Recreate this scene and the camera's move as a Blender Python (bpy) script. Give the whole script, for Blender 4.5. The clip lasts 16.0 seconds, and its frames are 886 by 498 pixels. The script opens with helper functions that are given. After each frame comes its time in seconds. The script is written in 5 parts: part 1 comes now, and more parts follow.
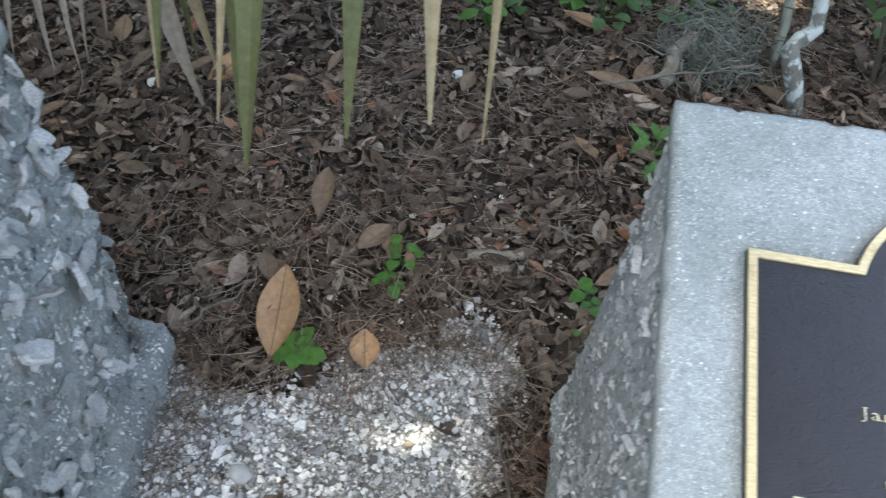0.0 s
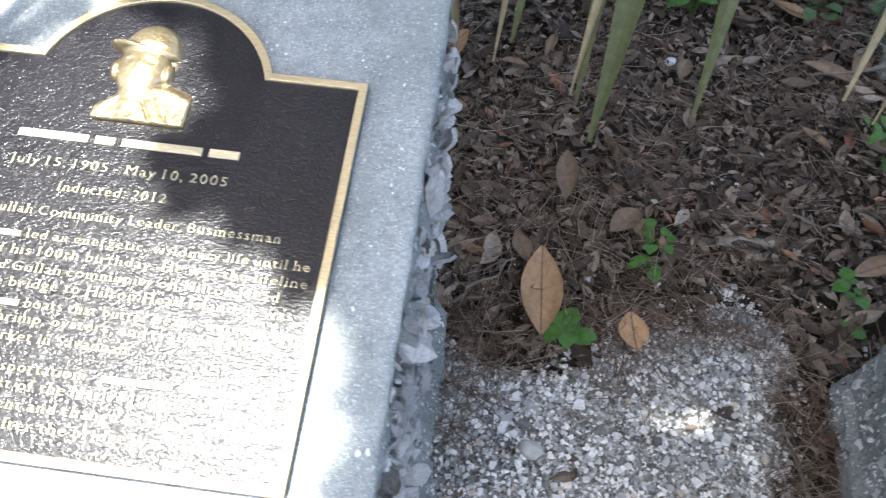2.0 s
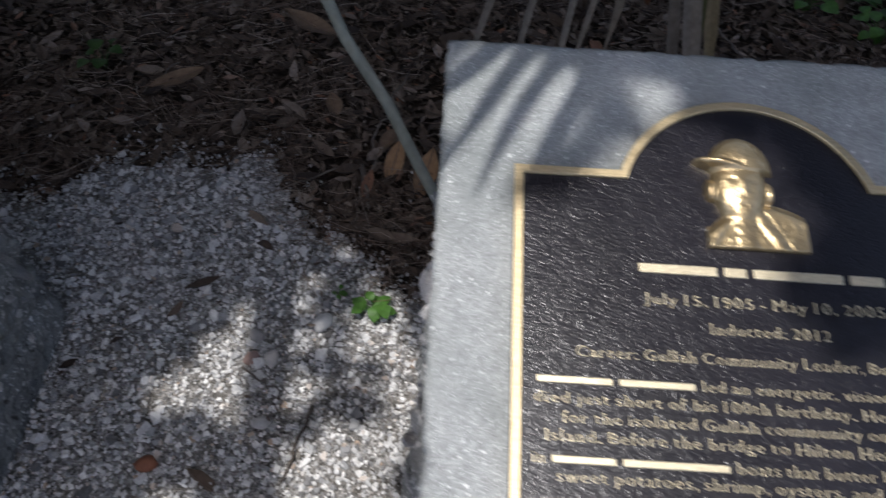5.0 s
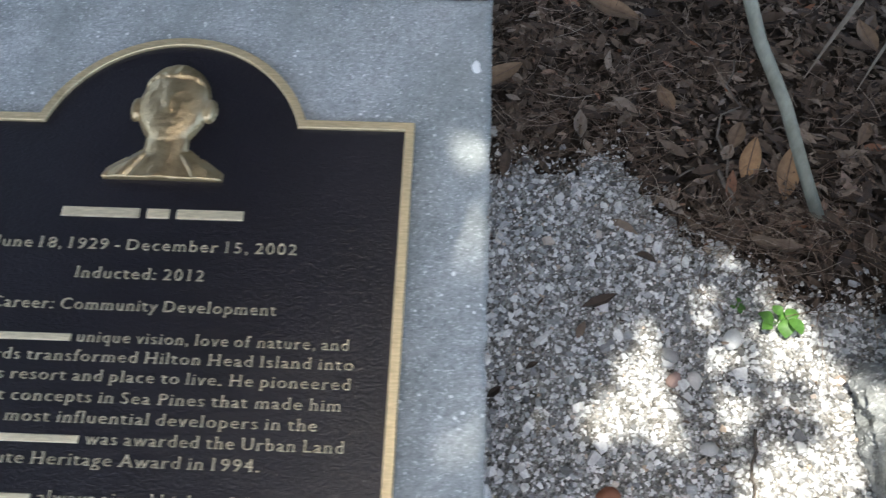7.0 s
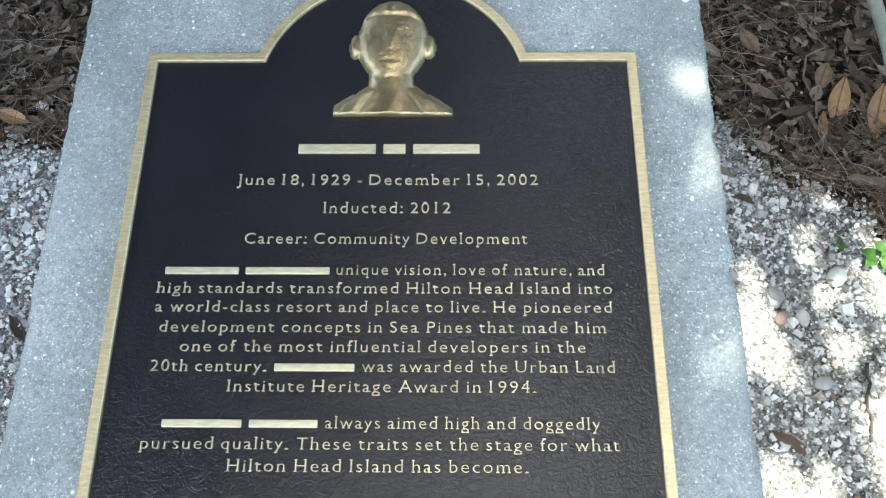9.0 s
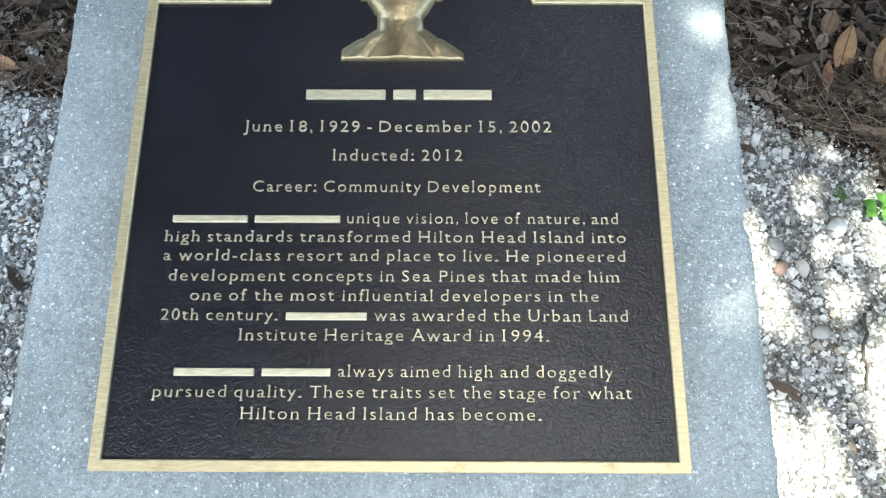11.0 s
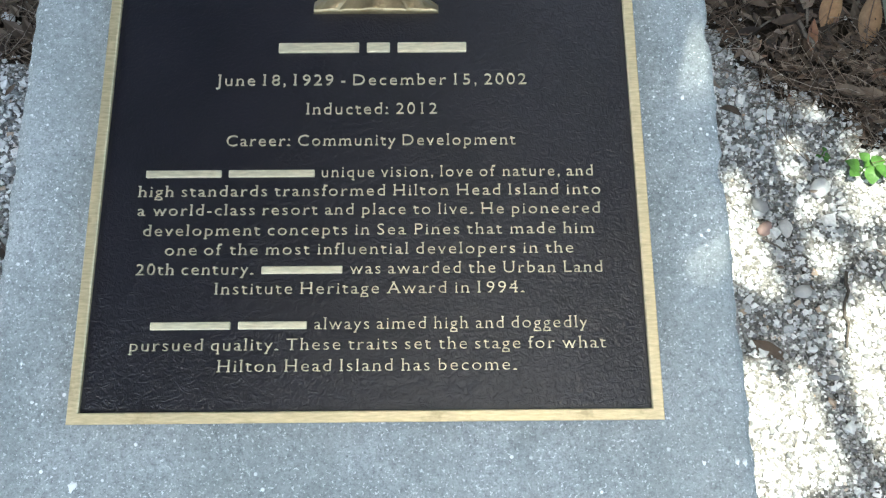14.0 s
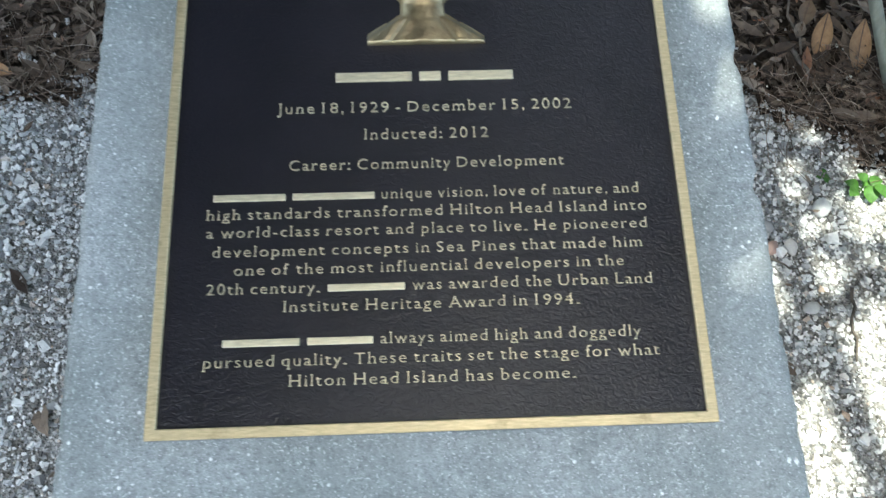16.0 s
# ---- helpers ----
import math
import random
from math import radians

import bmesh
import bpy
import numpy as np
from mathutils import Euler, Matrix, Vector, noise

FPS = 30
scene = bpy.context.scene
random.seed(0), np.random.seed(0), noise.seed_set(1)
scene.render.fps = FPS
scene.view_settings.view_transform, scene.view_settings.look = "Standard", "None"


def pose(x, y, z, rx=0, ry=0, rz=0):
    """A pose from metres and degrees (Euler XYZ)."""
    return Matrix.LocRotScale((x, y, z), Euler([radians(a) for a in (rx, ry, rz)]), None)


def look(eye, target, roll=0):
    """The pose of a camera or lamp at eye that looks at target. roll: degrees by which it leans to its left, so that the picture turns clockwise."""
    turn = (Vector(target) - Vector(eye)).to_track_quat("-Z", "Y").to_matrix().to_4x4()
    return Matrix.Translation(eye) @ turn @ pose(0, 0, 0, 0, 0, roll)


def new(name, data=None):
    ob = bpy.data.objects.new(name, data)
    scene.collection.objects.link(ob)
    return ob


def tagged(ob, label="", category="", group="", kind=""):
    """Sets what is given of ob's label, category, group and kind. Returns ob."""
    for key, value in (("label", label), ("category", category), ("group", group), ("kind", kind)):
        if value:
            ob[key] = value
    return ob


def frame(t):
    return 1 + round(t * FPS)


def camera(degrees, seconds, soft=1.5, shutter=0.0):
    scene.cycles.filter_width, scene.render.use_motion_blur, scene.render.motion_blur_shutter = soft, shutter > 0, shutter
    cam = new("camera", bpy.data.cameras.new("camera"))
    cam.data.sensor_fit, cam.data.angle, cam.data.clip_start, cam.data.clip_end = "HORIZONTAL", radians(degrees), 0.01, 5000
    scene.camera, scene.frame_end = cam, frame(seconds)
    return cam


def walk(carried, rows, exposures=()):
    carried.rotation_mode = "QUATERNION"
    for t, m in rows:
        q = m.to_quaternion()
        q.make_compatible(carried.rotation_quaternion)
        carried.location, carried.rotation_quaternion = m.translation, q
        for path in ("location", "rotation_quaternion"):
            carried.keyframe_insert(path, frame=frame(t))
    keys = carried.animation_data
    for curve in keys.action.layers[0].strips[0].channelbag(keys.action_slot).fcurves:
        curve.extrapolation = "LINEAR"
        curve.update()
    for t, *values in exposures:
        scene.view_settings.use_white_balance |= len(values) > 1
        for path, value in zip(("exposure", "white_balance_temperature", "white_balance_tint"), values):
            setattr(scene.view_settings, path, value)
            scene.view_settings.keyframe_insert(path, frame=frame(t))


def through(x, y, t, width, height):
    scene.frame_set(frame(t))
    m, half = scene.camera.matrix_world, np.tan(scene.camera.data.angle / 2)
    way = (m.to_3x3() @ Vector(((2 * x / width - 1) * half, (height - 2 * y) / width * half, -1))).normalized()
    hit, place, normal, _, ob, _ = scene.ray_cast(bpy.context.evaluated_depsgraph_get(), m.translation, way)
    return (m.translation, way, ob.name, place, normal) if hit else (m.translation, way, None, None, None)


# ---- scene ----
cam = camera(62.5, 16.0, soft=1.25, shutter=0.3)
PATH = [
    (0, (0.002, 0.093, 1.293), (-0.013, 1.288, -0.31), 4.4),
    (0.5, (-0.128, 0.056, 1.286), (-0.193, 1.266, -0.305), 2.6),
    (1, (-0.266, -0.001, 1.29), (-0.309, 1.208, -0.303), 3.5),
    (1.5, (-0.358, -0.011, 1.284), (-0.416, 1.201, -0.306), 4.4),
    (2, (-0.469, 0.021, 1.257), (-0.557, 1.2, -0.356), 3.4),
    (2.5, (-0.566, 0.057, 1.251), (-0.677, 1.14, -0.426), 1.9),
    (3, (-0.632, 0.054, 1.245), (-0.659, 1.087, -0.467), 2.2),
    (3.5, (-0.711, 0.029, 1.255), (-0.687, 1.054, -0.462), 3.5),
    (4, (-0.8, -0.003, 1.276), (-0.74, 1.105, -0.388), 3.8),
    (4.5, (-0.932, 0.002, 1.28), (-0.854, 1.196, -0.323), 5.8),
    (5, (-1.126, 0.098, 1.261), (-1.125, 1.3, -0.338), 3.6),
    (5.2, (-1.205, 0.118, 1.272), (-1.251, 1.314, -0.331), 4.0),
    (7.3, (-1.963, 0.222, 1.293), (-2.003, 1.246, -0.423), -0.3),
    (7.5, (-2.004, 0.218, 1.291), (-2.044, 1.218, -0.441), 0.2),
    (8, (-2.082, 0.186, 1.289), (-2.118, 1.164, -0.456), -1.5),
    (8.2, (-2.089, 0.179, 1.287), (-2.132, 1.166, -0.453), -2.2),
    (10.3, (-2.117, 0.185, 1.286), (-2.115, 1.099, -0.493), 0.5),
    (10.5, (-2.118, 0.185, 1.283), (-2.118, 1.08, -0.505), 0.3),
    (11, (-2.119, 0.182, 1.279), (-2.126, 1.045, -0.525), -0.2),
    (11.5, (-2.117, 0.178, 1.277), (-2.13, 1.014, -0.54), -0.6),
    (12, (-2.115, 0.175, 1.277), (-2.132, 0.995, -0.547), -0.9),
    (12.5, (-2.113, 0.173, 1.275), (-2.123, 0.98, -0.555), -0.5),
    (13, (-2.109, 0.171, 1.273), (-2.11, 0.967, -0.562), 0.1),
    (13.5, (-2.107, 0.169, 1.273), (-2.1, 0.962, -0.563), 0.3),
    (14, (-2.105, 0.167, 1.273), (-2.091, 0.961, -0.563), 0.5),
    (14.5, (-2.103, 0.167, 1.268), (-2.077, 0.953, -0.571), 1.0),
    (15, (-2.101, 0.166, 1.268), (-2.067, 0.952, -0.57), 1.2),
    (15.5, (-2.105, 0.163, 1.273), (-2.059, 0.953, -0.564), 1.4),
    (16, (-2.167, 0.144, 1.293), (-2.11, 1.018, -0.505), 1.8),
]
EXPOSURES = [(0.0, 2.66, 6500, 0), (1.0, 2.96, 6500, 1), (1.5, 2.96, 6350, 3), (2.0, 2.39, 6200, 6), (2.5, 1.56, 6050, 10), (3.0, 0.74, 6000, 14), (3.5, 0.29, 5950, 15), (4.5, 0.14, 6000, 14),
             (5.2, 0.62, 6150, 12), (7.3, 2.16, 6350, 3), (8.0, 2.56, 6300, -2), (11.0, 2.72, 6280, -4), (13.0, 2.52, 6280, -4), (14.5, 2.36, 6280, -4), (16.0, 2.26, 6280, -4)]
walk(cam, [(t, look(eye, target, roll)) for t, eye, target, roll in PATH], EXPOSURES)

# ---------------------------------------------------------------- light
SUN = Vector((-0.16, -0.10, 0.98)).normalized()
world = bpy.data.worlds.new("sky")
scene.world = world
world.use_nodes = True
_nt = world.node_tree
_sky = _nt.nodes.new("ShaderNodeTexSky")
_sky.sky_type, _sky.sun_disc = "NISHITA", False
_sky.sun_elevation = math.asin(SUN.z)
_sky.sun_rotation = math.atan2(SUN.x, SUN.y)
_sky.air_density, _sky.dust_density = 1.0, 5.0
_nt.links.new(_sky.outputs[0], _nt.nodes["Background"].inputs[0])
_nt.nodes["Background"].inputs[1].default_value = 0.15
lamp = bpy.data.lights.new("sun", "SUN")
lamp.energy, lamp.angle, lamp.color = 3.0, radians(0.6), (1.0, 0.95, 0.87)
sun = new("sun", lamp)
sun.matrix_world = look(SUN * 20, (0, 0, 0))

# ---------------------------------------------------------------- materials


class Mat:
    """A small builder for node materials."""

    def __init__(self, name, rough=0.7, metal=0.0, spec=0.5):
        self.m = bpy.data.materials.new(name)
        self.m.use_nodes = True
        self.t = self.m.node_tree
        self.b = self.t.nodes["Principled BSDF"]
        self.b.inputs["Roughness"].default_value = rough
        self.b.inputs["Metallic"].default_value = metal
        self.b.inputs["Specular IOR Level"].default_value = spec
        self.co = self.node("ShaderNodeTexCoord").outputs["Object"]
        self.height = None

    def node(self, kind, **values):
        n = self.t.nodes.new(kind)
        for k, v in values.items():
            n.inputs[k].default_value = v
        return n

    def link(self, a, b):
        self.t.links.new(a, b)

    def noise(self, scale, detail=4.0, rough=0.6, stretch=None):
        n = self.node("ShaderNodeTexNoise", Scale=scale, Detail=detail, Roughness=rough)
        self.link(self.stretched(stretch), n.inputs["Vector"])
        return n.outputs["Fac"]

    def stretched(self, stretch):
        if not stretch:
            return self.co
        mp = self.node("ShaderNodeMapping")
        mp.inputs["Scale"].default_value = stretch
        self.link(self.co, mp.inputs["Vector"])
        return mp.outputs[0]

    def voronoi(self, scale, out="Distance", feature="F1", stretch=None):
        n = self.node("ShaderNodeTexVoronoi", Scale=scale)
        n.feature = feature
        self.link(self.stretched(stretch), n.inputs["Vector"])
        return n.outputs[out]

    def ramp(self, fac, *stops):
        n = self.node("ShaderNodeValToRGB")
        el = n.color_ramp.elements
        while len(el) < len(stops):
            el.new(0.5)
        for e, (p, c) in zip(el, stops):
            e.position = p
            e.color = (*c, 1) if isinstance(c, tuple) else (c, c, c, 1)
        self.link(fac, n.inputs[0])
        return n.outputs[0]

    def mix(self, fac, a, b, mode="MIX"):
        n = self.node("ShaderNodeMix")
        n.data_type, n.blend_type = "RGBA", mode
        for s, v in ((n.inputs["Factor"], fac), (n.inputs["A"], a), (n.inputs["B"], b)):
            s = {"Factor": n.inputs[0], "A": n.inputs[6], "B": n.inputs[7]}[s.name]
            if isinstance(v, bpy.types.NodeSocket):
                self.link(v, s)
            elif isinstance(v, tuple):
                s.default_value = (*v, 1)
            else:
                s.default_value = v
        return n.outputs[2]

    def island(self):
        return self.node("ShaderNodeNewGeometry").outputs["Random Per Island"]

    def random(self):
        return self.node("ShaderNodeObjectInfo").outputs["Random"]

    def color(self, c):
        if isinstance(c, tuple):
            self.b.inputs["Base Color"].default_value = (*c, 1)
        else:
            self.link(c, self.b.inputs["Base Color"])
        return self

    def rough(self, s):
        self.link(s, self.b.inputs["Roughness"])
        return self

    def bump(self, h, strength, distance):
        n = self.node("ShaderNodeBump", Strength=strength, Distance=distance)
        self.link(h, n.inputs["Height"])
        if self.height:
            self.link(self.height, n.inputs["Normal"])
        self.height = n.outputs[0]
        self.link(self.height, self.b.inputs["Normal"])
        return self

    def translucent(self, amount, c):
        tr = self.node("ShaderNodeBsdfTranslucent")
        if isinstance(c, tuple):
            tr.inputs[0].default_value = (*c, 1)
        else:
            self.link(c, tr.inputs[0])
        mx = self.node("ShaderNodeMixShader")
        mx.inputs[0].default_value = amount
        self.link(self.b.outputs[0], mx.inputs[1])
        self.link(tr.outputs[0], mx.inputs[2])
        self.link(mx.outputs[0], self.t.nodes["Material Output"].inputs["Surface"])
        return self


def concrete_material():
    m = Mat("smooth_concrete", 0.8, spec=0.35)
    big = m.ramp(m.noise(6, 6, 0.7), (0.28, (0.29, 0.31, 0.30)), (0.50, (0.40, 0.415, 0.405)), (0.72, (0.50, 0.51, 0.50)))
    sand = m.ramp(m.noise(560, 3, 0.75), (0.33, (0.30, 0.30, 0.30)), (0.50, (0.85, 0.85, 0.85)), (0.66, (1.0, 1.0, 1.0)))
    c = m.mix(0.62, m.mix(0.6, big, m.ramp(m.noise(27, 6, 0.75), (0.35, (0.68, 0.70, 0.69)), (0.62, (1.0, 1.0, 1.0))), "MULTIPLY"), sand, "MULTIPLY")
    grit = m.ramp(m.noise(210, 3, 0.7), (0.36, (0.55, 0.55, 0.55)), (0.55, (1.0, 1.0, 1.0)))
    c = m.mix(0.6, c, grit, "MULTIPLY")
    light = m.ramp(m.noise(430, 2, 0.6), (0.60, 0.0), (0.68, 0.9))
    c = m.mix(light, c, (0.66, 0.67, 0.66))
    flecks = m.ramp(m.voronoi(120), (0.0, 1.0), (0.16, 1.0), (0.20, 0.0))
    pick = m.ramp(m.noise(41, 2), (0.58, 0.0), (0.62, 1.0))
    c = m.mix(m.mix(1.0, flecks, pick, "MULTIPLY"), c, (0.78, 0.78, 0.76))
    pits = m.ramp(m.voronoi(85), (0.0, 1.0), (0.12, 0.0))
    pickp = m.ramp(m.noise(23, 2), (0.58, 0.0), (0.64, 1.0))
    c = m.mix(m.mix(1.0, pits, pickp, "MULTIPLY"), c, (0.10, 0.10, 0.095))
    stain = m.ramp(m.noise(15, 6, 0.72, (1, 0.45, 1)), (0.47, 0.0), (0.72, 0.65))
    c = m.mix(stain, c, (0.21, 0.225, 0.215))
    m.color(c)
    m.bump(m.noise(420, 4, 0.7), 0.6, 0.0012)
    m.bump(m.noise(28, 4, 0.6), 0.3, 0.004)
    return m.m


def tabby_material():
    m = Mat("tabby_concrete", 0.85, spec=0.3)
    c = m.ramp(m.noise(7, 6, 0.7, (1, 1, 0.6)), (0.3, (0.15, 0.155, 0.15)), (0.52, (0.25, 0.255, 0.245)), (0.75, (0.36, 0.36, 0.345)))
    c = m.mix(0.7, c, m.ramp(m.noise(210, 4, 0.7), (0.32, (0.45, 0.45, 0.45)), (0.6, (1.0, 1.0, 1.0))), "MULTIPLY")
    warp = m.node("ShaderNodeTexNoise", Scale=40.0, Detail=3.0)
    m.link(m.co, warp.inputs["Vector"])
    bent = m.mix(0.03, m.stretched((1, 1, 0.5)), warp.outputs["Color"], "ADD")
    v = m.node("ShaderNodeTexVoronoi", Scale=120.0)
    m.link(bent, v.inputs["Vector"])
    chip = m.mix(1.0, m.ramp(v.outputs["Distance"], (0.26, 1.0), (0.38, 0.0)), m.ramp(m.noise(13, 4, 0.6), (0.40, 0.0), (0.55, 1.0)), "MULTIPLY")
    c = m.mix(chip, c, m.ramp(v.outputs["Color"], (0.3, (0.40, 0.40, 0.39)), (0.8, (0.74, 0.73, 0.70))))
    # shade in the hollows, put into the colour; the bump below shares this noise
    hollow_shade = m.ramp(m.noise(60, 4, 0.55, (1, 1, 0.6)), (0.31, 1.0), (0.38, 0.0))
    c = m.mix(hollow_shade, c, (0.06, 0.056, 0.05))
    m.color(c)
    m.bump(m.noise(60, 4, 0.55, (1, 1, 0.6)), 0.8, 0.006)
    m.bump(chip, 0.5, 0.003)
    m.bump(m.noise(190, 4, 0.7), 0.5, 0.002)
    return m.m


def shell_material(name="oyster_shell", joined=False):
    m = Mat(name, 0.38, spec=0.5)
    r = m.ramp(m.island() if joined else m.random(), (0.0, (0.26, 0.26, 0.255)), (0.35, (0.45, 0.445, 0.435)), (0.7, (0.60, 0.58, 0.56)), (1.0, (0.80, 0.78, 0.75)))
    scale = 130 if joined else 4.5
    layers = m.ramp(m.noise(scale, 5, 0.7, (1, 2.2, 5)), (0.34, (0.45, 0.45, 0.46)), (0.60, (1.0, 1.0, 1.0)))
    m.color(m.mix(0.85, r, layers, "MULTIPLY"))
    m.bump(m.noise(scale * 2.5, 5, 0.7, (1, 2, 5)), 0.7, 0.003)
    return m.m


def patina_material():
    m = Mat("dark_bronze_leather_finish", 0.30, spec=0.30)
    m.color(m.ramp(m.noise(9, 5, 0.6), (0.3, (0.007, 0.0064, 0.0095)), (0.75, (0.014, 0.0125, 0.017))))
    for scale, size, strength, deep in ((250.0, (1, 0.7, 1), 0.8, 0.0010), (150.0, (0.7, 1, 1), 0.8, 0.0012), (600.0, (1, 1, 1), 0.4, 0.0004)):
        n = m.node("ShaderNodeTexNoise", Scale=scale, Detail=1.0, Roughness=0.5, Distortion=1.2)
        m.link(m.stretched(size), n.inputs["Vector"])
        ridge = m.ramp(n.outputs["Fac"], (0.30, 0.0), (0.5, 1.0), (0.70, 0.2))
        m.bump(ridge if scale < 400 else n.outputs["Fac"], strength * 0.24, deep)
    m.rough(m.ramp(m.noise(40, 4, 0.6), (0.3, 0.29), (0.7, 0.38)))
    m.b.inputs["Coat Weight"].default_value, m.b.inputs["Coat Roughness"].default_value = 0.34, 0.20
    m.link(m.height, m.b.inputs["Coat Normal"])
    return m.m


def brass_material(name="brushed_bronze", tint=(0.74, 0.60, 0.36)):
    m = Mat(name, 0.42, 0.6)
    grain = m.ramp(m.noise(90, 3, 0.6, (1, 6, 1)), (0.3, (0.72, 0.70, 0.66)), (0.7, (1.0, 1.0, 1.0)))
    tarn = m.ramp(m.noise(30, 5, 0.7), (0.58, 0.0), (0.78, 0.6))
    c = m.mix(1.0, tint, grain, "MULTIPLY")
    m.color(m.mix(tarn, c, (0.20, 0.13, 0.06)))
    m.bump(m.noise(150, 3, 0.6, (1, 5, 1)), 0.3, 0.0008)
    return m.m


def relief_material():
    m = Mat("cast_bronze", 0.36, 0.9)
    m.color(m.ramp(m.noise(30, 5, 0.65), (0.25, (0.20, 0.14, 0.075)), (0.5, (0.48, 0.37, 0.21)), (0.8, (0.62, 0.50, 0.31))))
    m.bump(m.noise(110, 4, 0.6), 0.55, 0.0025)
    return m.m


def soil_material():
    m = Mat("leaf_mould", 0.95, spec=0.2)
    c = m.ramp(m.noise(38, 6, 0.75), (0.3, (0.020, 0.014, 0.010)), (0.52, (0.060, 0.043, 0.030)), (0.75, (0.14, 0.11, 0.08)))
    v = m.ramp(m.voronoi(60, "Color"), (0.2, (0.4, 0.38, 0.36)), (0.9, (1.0, 0.97, 0.92)))
    m.color(m.mix(0.8, c, v, "MULTIPLY"))
    m.bump(m.noise(80, 6, 0.75), 1.0, 0.02)
    return m.m


def shell_grit_material():
    m = Mat("shell_grit", 0.9, spec=0.3)
    v = m.ramp(m.voronoi(190, "Color"), (0.1, (0.13, 0.125, 0.115)), (0.5, (0.32, 0.31, 0.295)), (0.9, (0.56, 0.55, 0.53)))
    d = m.ramp(m.noise(18, 5, 0.7), (0.35, (0.5, 0.47, 0.43)), (0.65, (1.0, 1.0, 1.0)))
    m.color(m.mix(1.0, v, d, "MULTIPLY"))
    m.bump(m.voronoi(190), 1.0, 0.006)
    return m.m


def gravel_material():
    m = Mat("crushed_shell", 0.75, spec=0.3)
    c = m.ramp(m.island(), (0.0, (0.12, 0.115, 0.11)), (0.14, (0.28, 0.28, 0.28)), (0.4, (0.50, 0.50, 0.49)), (0.7, (0.71, 0.70, 0.68)), (0.94, (0.84, 0.83, 0.80)), (1.0, (0.44, 0.33, 0.24)))
    s = m.ramp(m.noise(140, 4, 0.6), (0.3, (0.7, 0.69, 0.68)), (0.65, (1.0, 1.0, 1.0)))
    m.color(m.mix(0.8, c, s, "MULTIPLY"))
    m.bump(m.noise(300, 3, 0.6), 0.5, 0.001)
    return m.m


def leaf_material(name, stops, rough=0.65, per_object=False, through=0.0):
    m = Mat(name, rough, spec=0.35)
    c = m.ramp(m.random() if per_object else m.island(), *stops)
    s = m.ramp(m.noise(70, 5, 0.65), (0.3, (0.55, 0.52, 0.5)), (0.65, (1.0, 1.0, 1.0)))
    c = m.mix(0.8, c, s, "MULTIPLY")
    m.color(c)
    m.bump(m.noise(120, 4, 0.6), 0.5, 0.002)
    if through:
        m.translucent(through, c)
    return m.m


def bark_material(name, dark, light, blotch=None):
    m = Mat(name, 0.9, spec=0.2)
    c = m.ramp(m.noise(30, 6, 0.7, (1, 1, 0.3)), (0.3, dark), (0.7, light))
    if blotch:
        c = m.mix(m.ramp(m.noise(26, 4, 0.6), (0.48, 0.0), (0.56, 1.0)), c, blotch)
    m.color(c)
    m.bump(m.noise(45, 6, 0.7, (1, 1, 0.3)), 0.9, 0.008)
    return m.m


CONCRETE, TABBY, SHELL, SHELL_CRUST = concrete_material(), tabby_material(), shell_material(), shell_material("oyster_shell_crust", True)
PATINA, BRASS, LETTER, RELIEF = patina_material(), brass_material(), brass_material("polished_letters", (0.84, 0.74, 0.52)), relief_material()
SOIL, GRIT, GRAVEL = soil_material(), shell_grit_material(), gravel_material()
OAK = leaf_material("fallen_oak_leaf", ((0.0, (0.034, 0.022, 0.015)), (0.3, (0.078, 0.054, 0.037)), (0.6, (0.13, 0.093, 0.065)), (0.85, (0.20, 0.152, 0.112)), (0.95, (0.35, 0.29, 0.235)), (1.0, (0.24, 0.10, 0.045))))
NEEDLE = leaf_material("pine_needle", ((0.0, (0.07, 0.045, 0.03)), (0.45, (0.15, 0.095, 0.062)), (0.75, (0.25, 0.185, 0.135)), (1.0, (0.40, 0.345, 0.29))))
TWIG = bark_material("twig_bark", (0.09, 0.075, 0.06), (0.26, 0.23, 0.20))
MAGNOLIA = leaf_material("dry_magnolia_leaf", ((0.0, (0.36, 0.21, 0.10)), (0.5, (0.42, 0.25, 0.125)), (1.0, (0.32, 0.20, 0.11))), 0.55, per_object=True)
DULL_LEAF = leaf_material("dull_brown_leaf", ((0.0, (0.15, 0.105, 0.07)), (1.0, (0.26, 0.17, 0.10))), per_object=True)
GREEN = leaf_material("green_leaf", ((0.0, (0.045, 0.13, 0.020)), (0.6, (0.085, 0.20, 0.035)), (1.0, (0.16, 0.27, 0.05))), 0.45, through=0.3)
UNDER = leaf_material("undergrowth_leaf", ((0.0, (0.025, 0.065, 0.015)), (1.0, (0.08, 0.16, 0.04))), 0.5, through=0.25)
PALM = leaf_material("palm_blade_green", ((0.0, (0.075, 0.085, 0.030)), (1.0, (0.14, 0.14, 0.055))), 0.5, per_object=True)
PALM_TAN = leaf_material("palm_blade_tan", ((0.0, (0.24, 0.185, 0.10)), (1.0, (0.34, 0.28, 0.17))), 0.6, per_object=True)
PALM_DRY = leaf_material("palm_blade_dead", ((0.0, (0.20, 0.165, 0.125)), (1.0, (0.32, 0.28, 0.23))), 0.7, per_object=True)
CROWN = leaf_material("oak_crown_leaf", ((0.0, (0.025, 0.042, 0.015)), (1.0, (0.055, 0.08, 0.03))), 0.6, through=0.08)
BARK = bark_material("oak_bark", (0.05, 0.04, 0.033), (0.17, 0.145, 0.12))
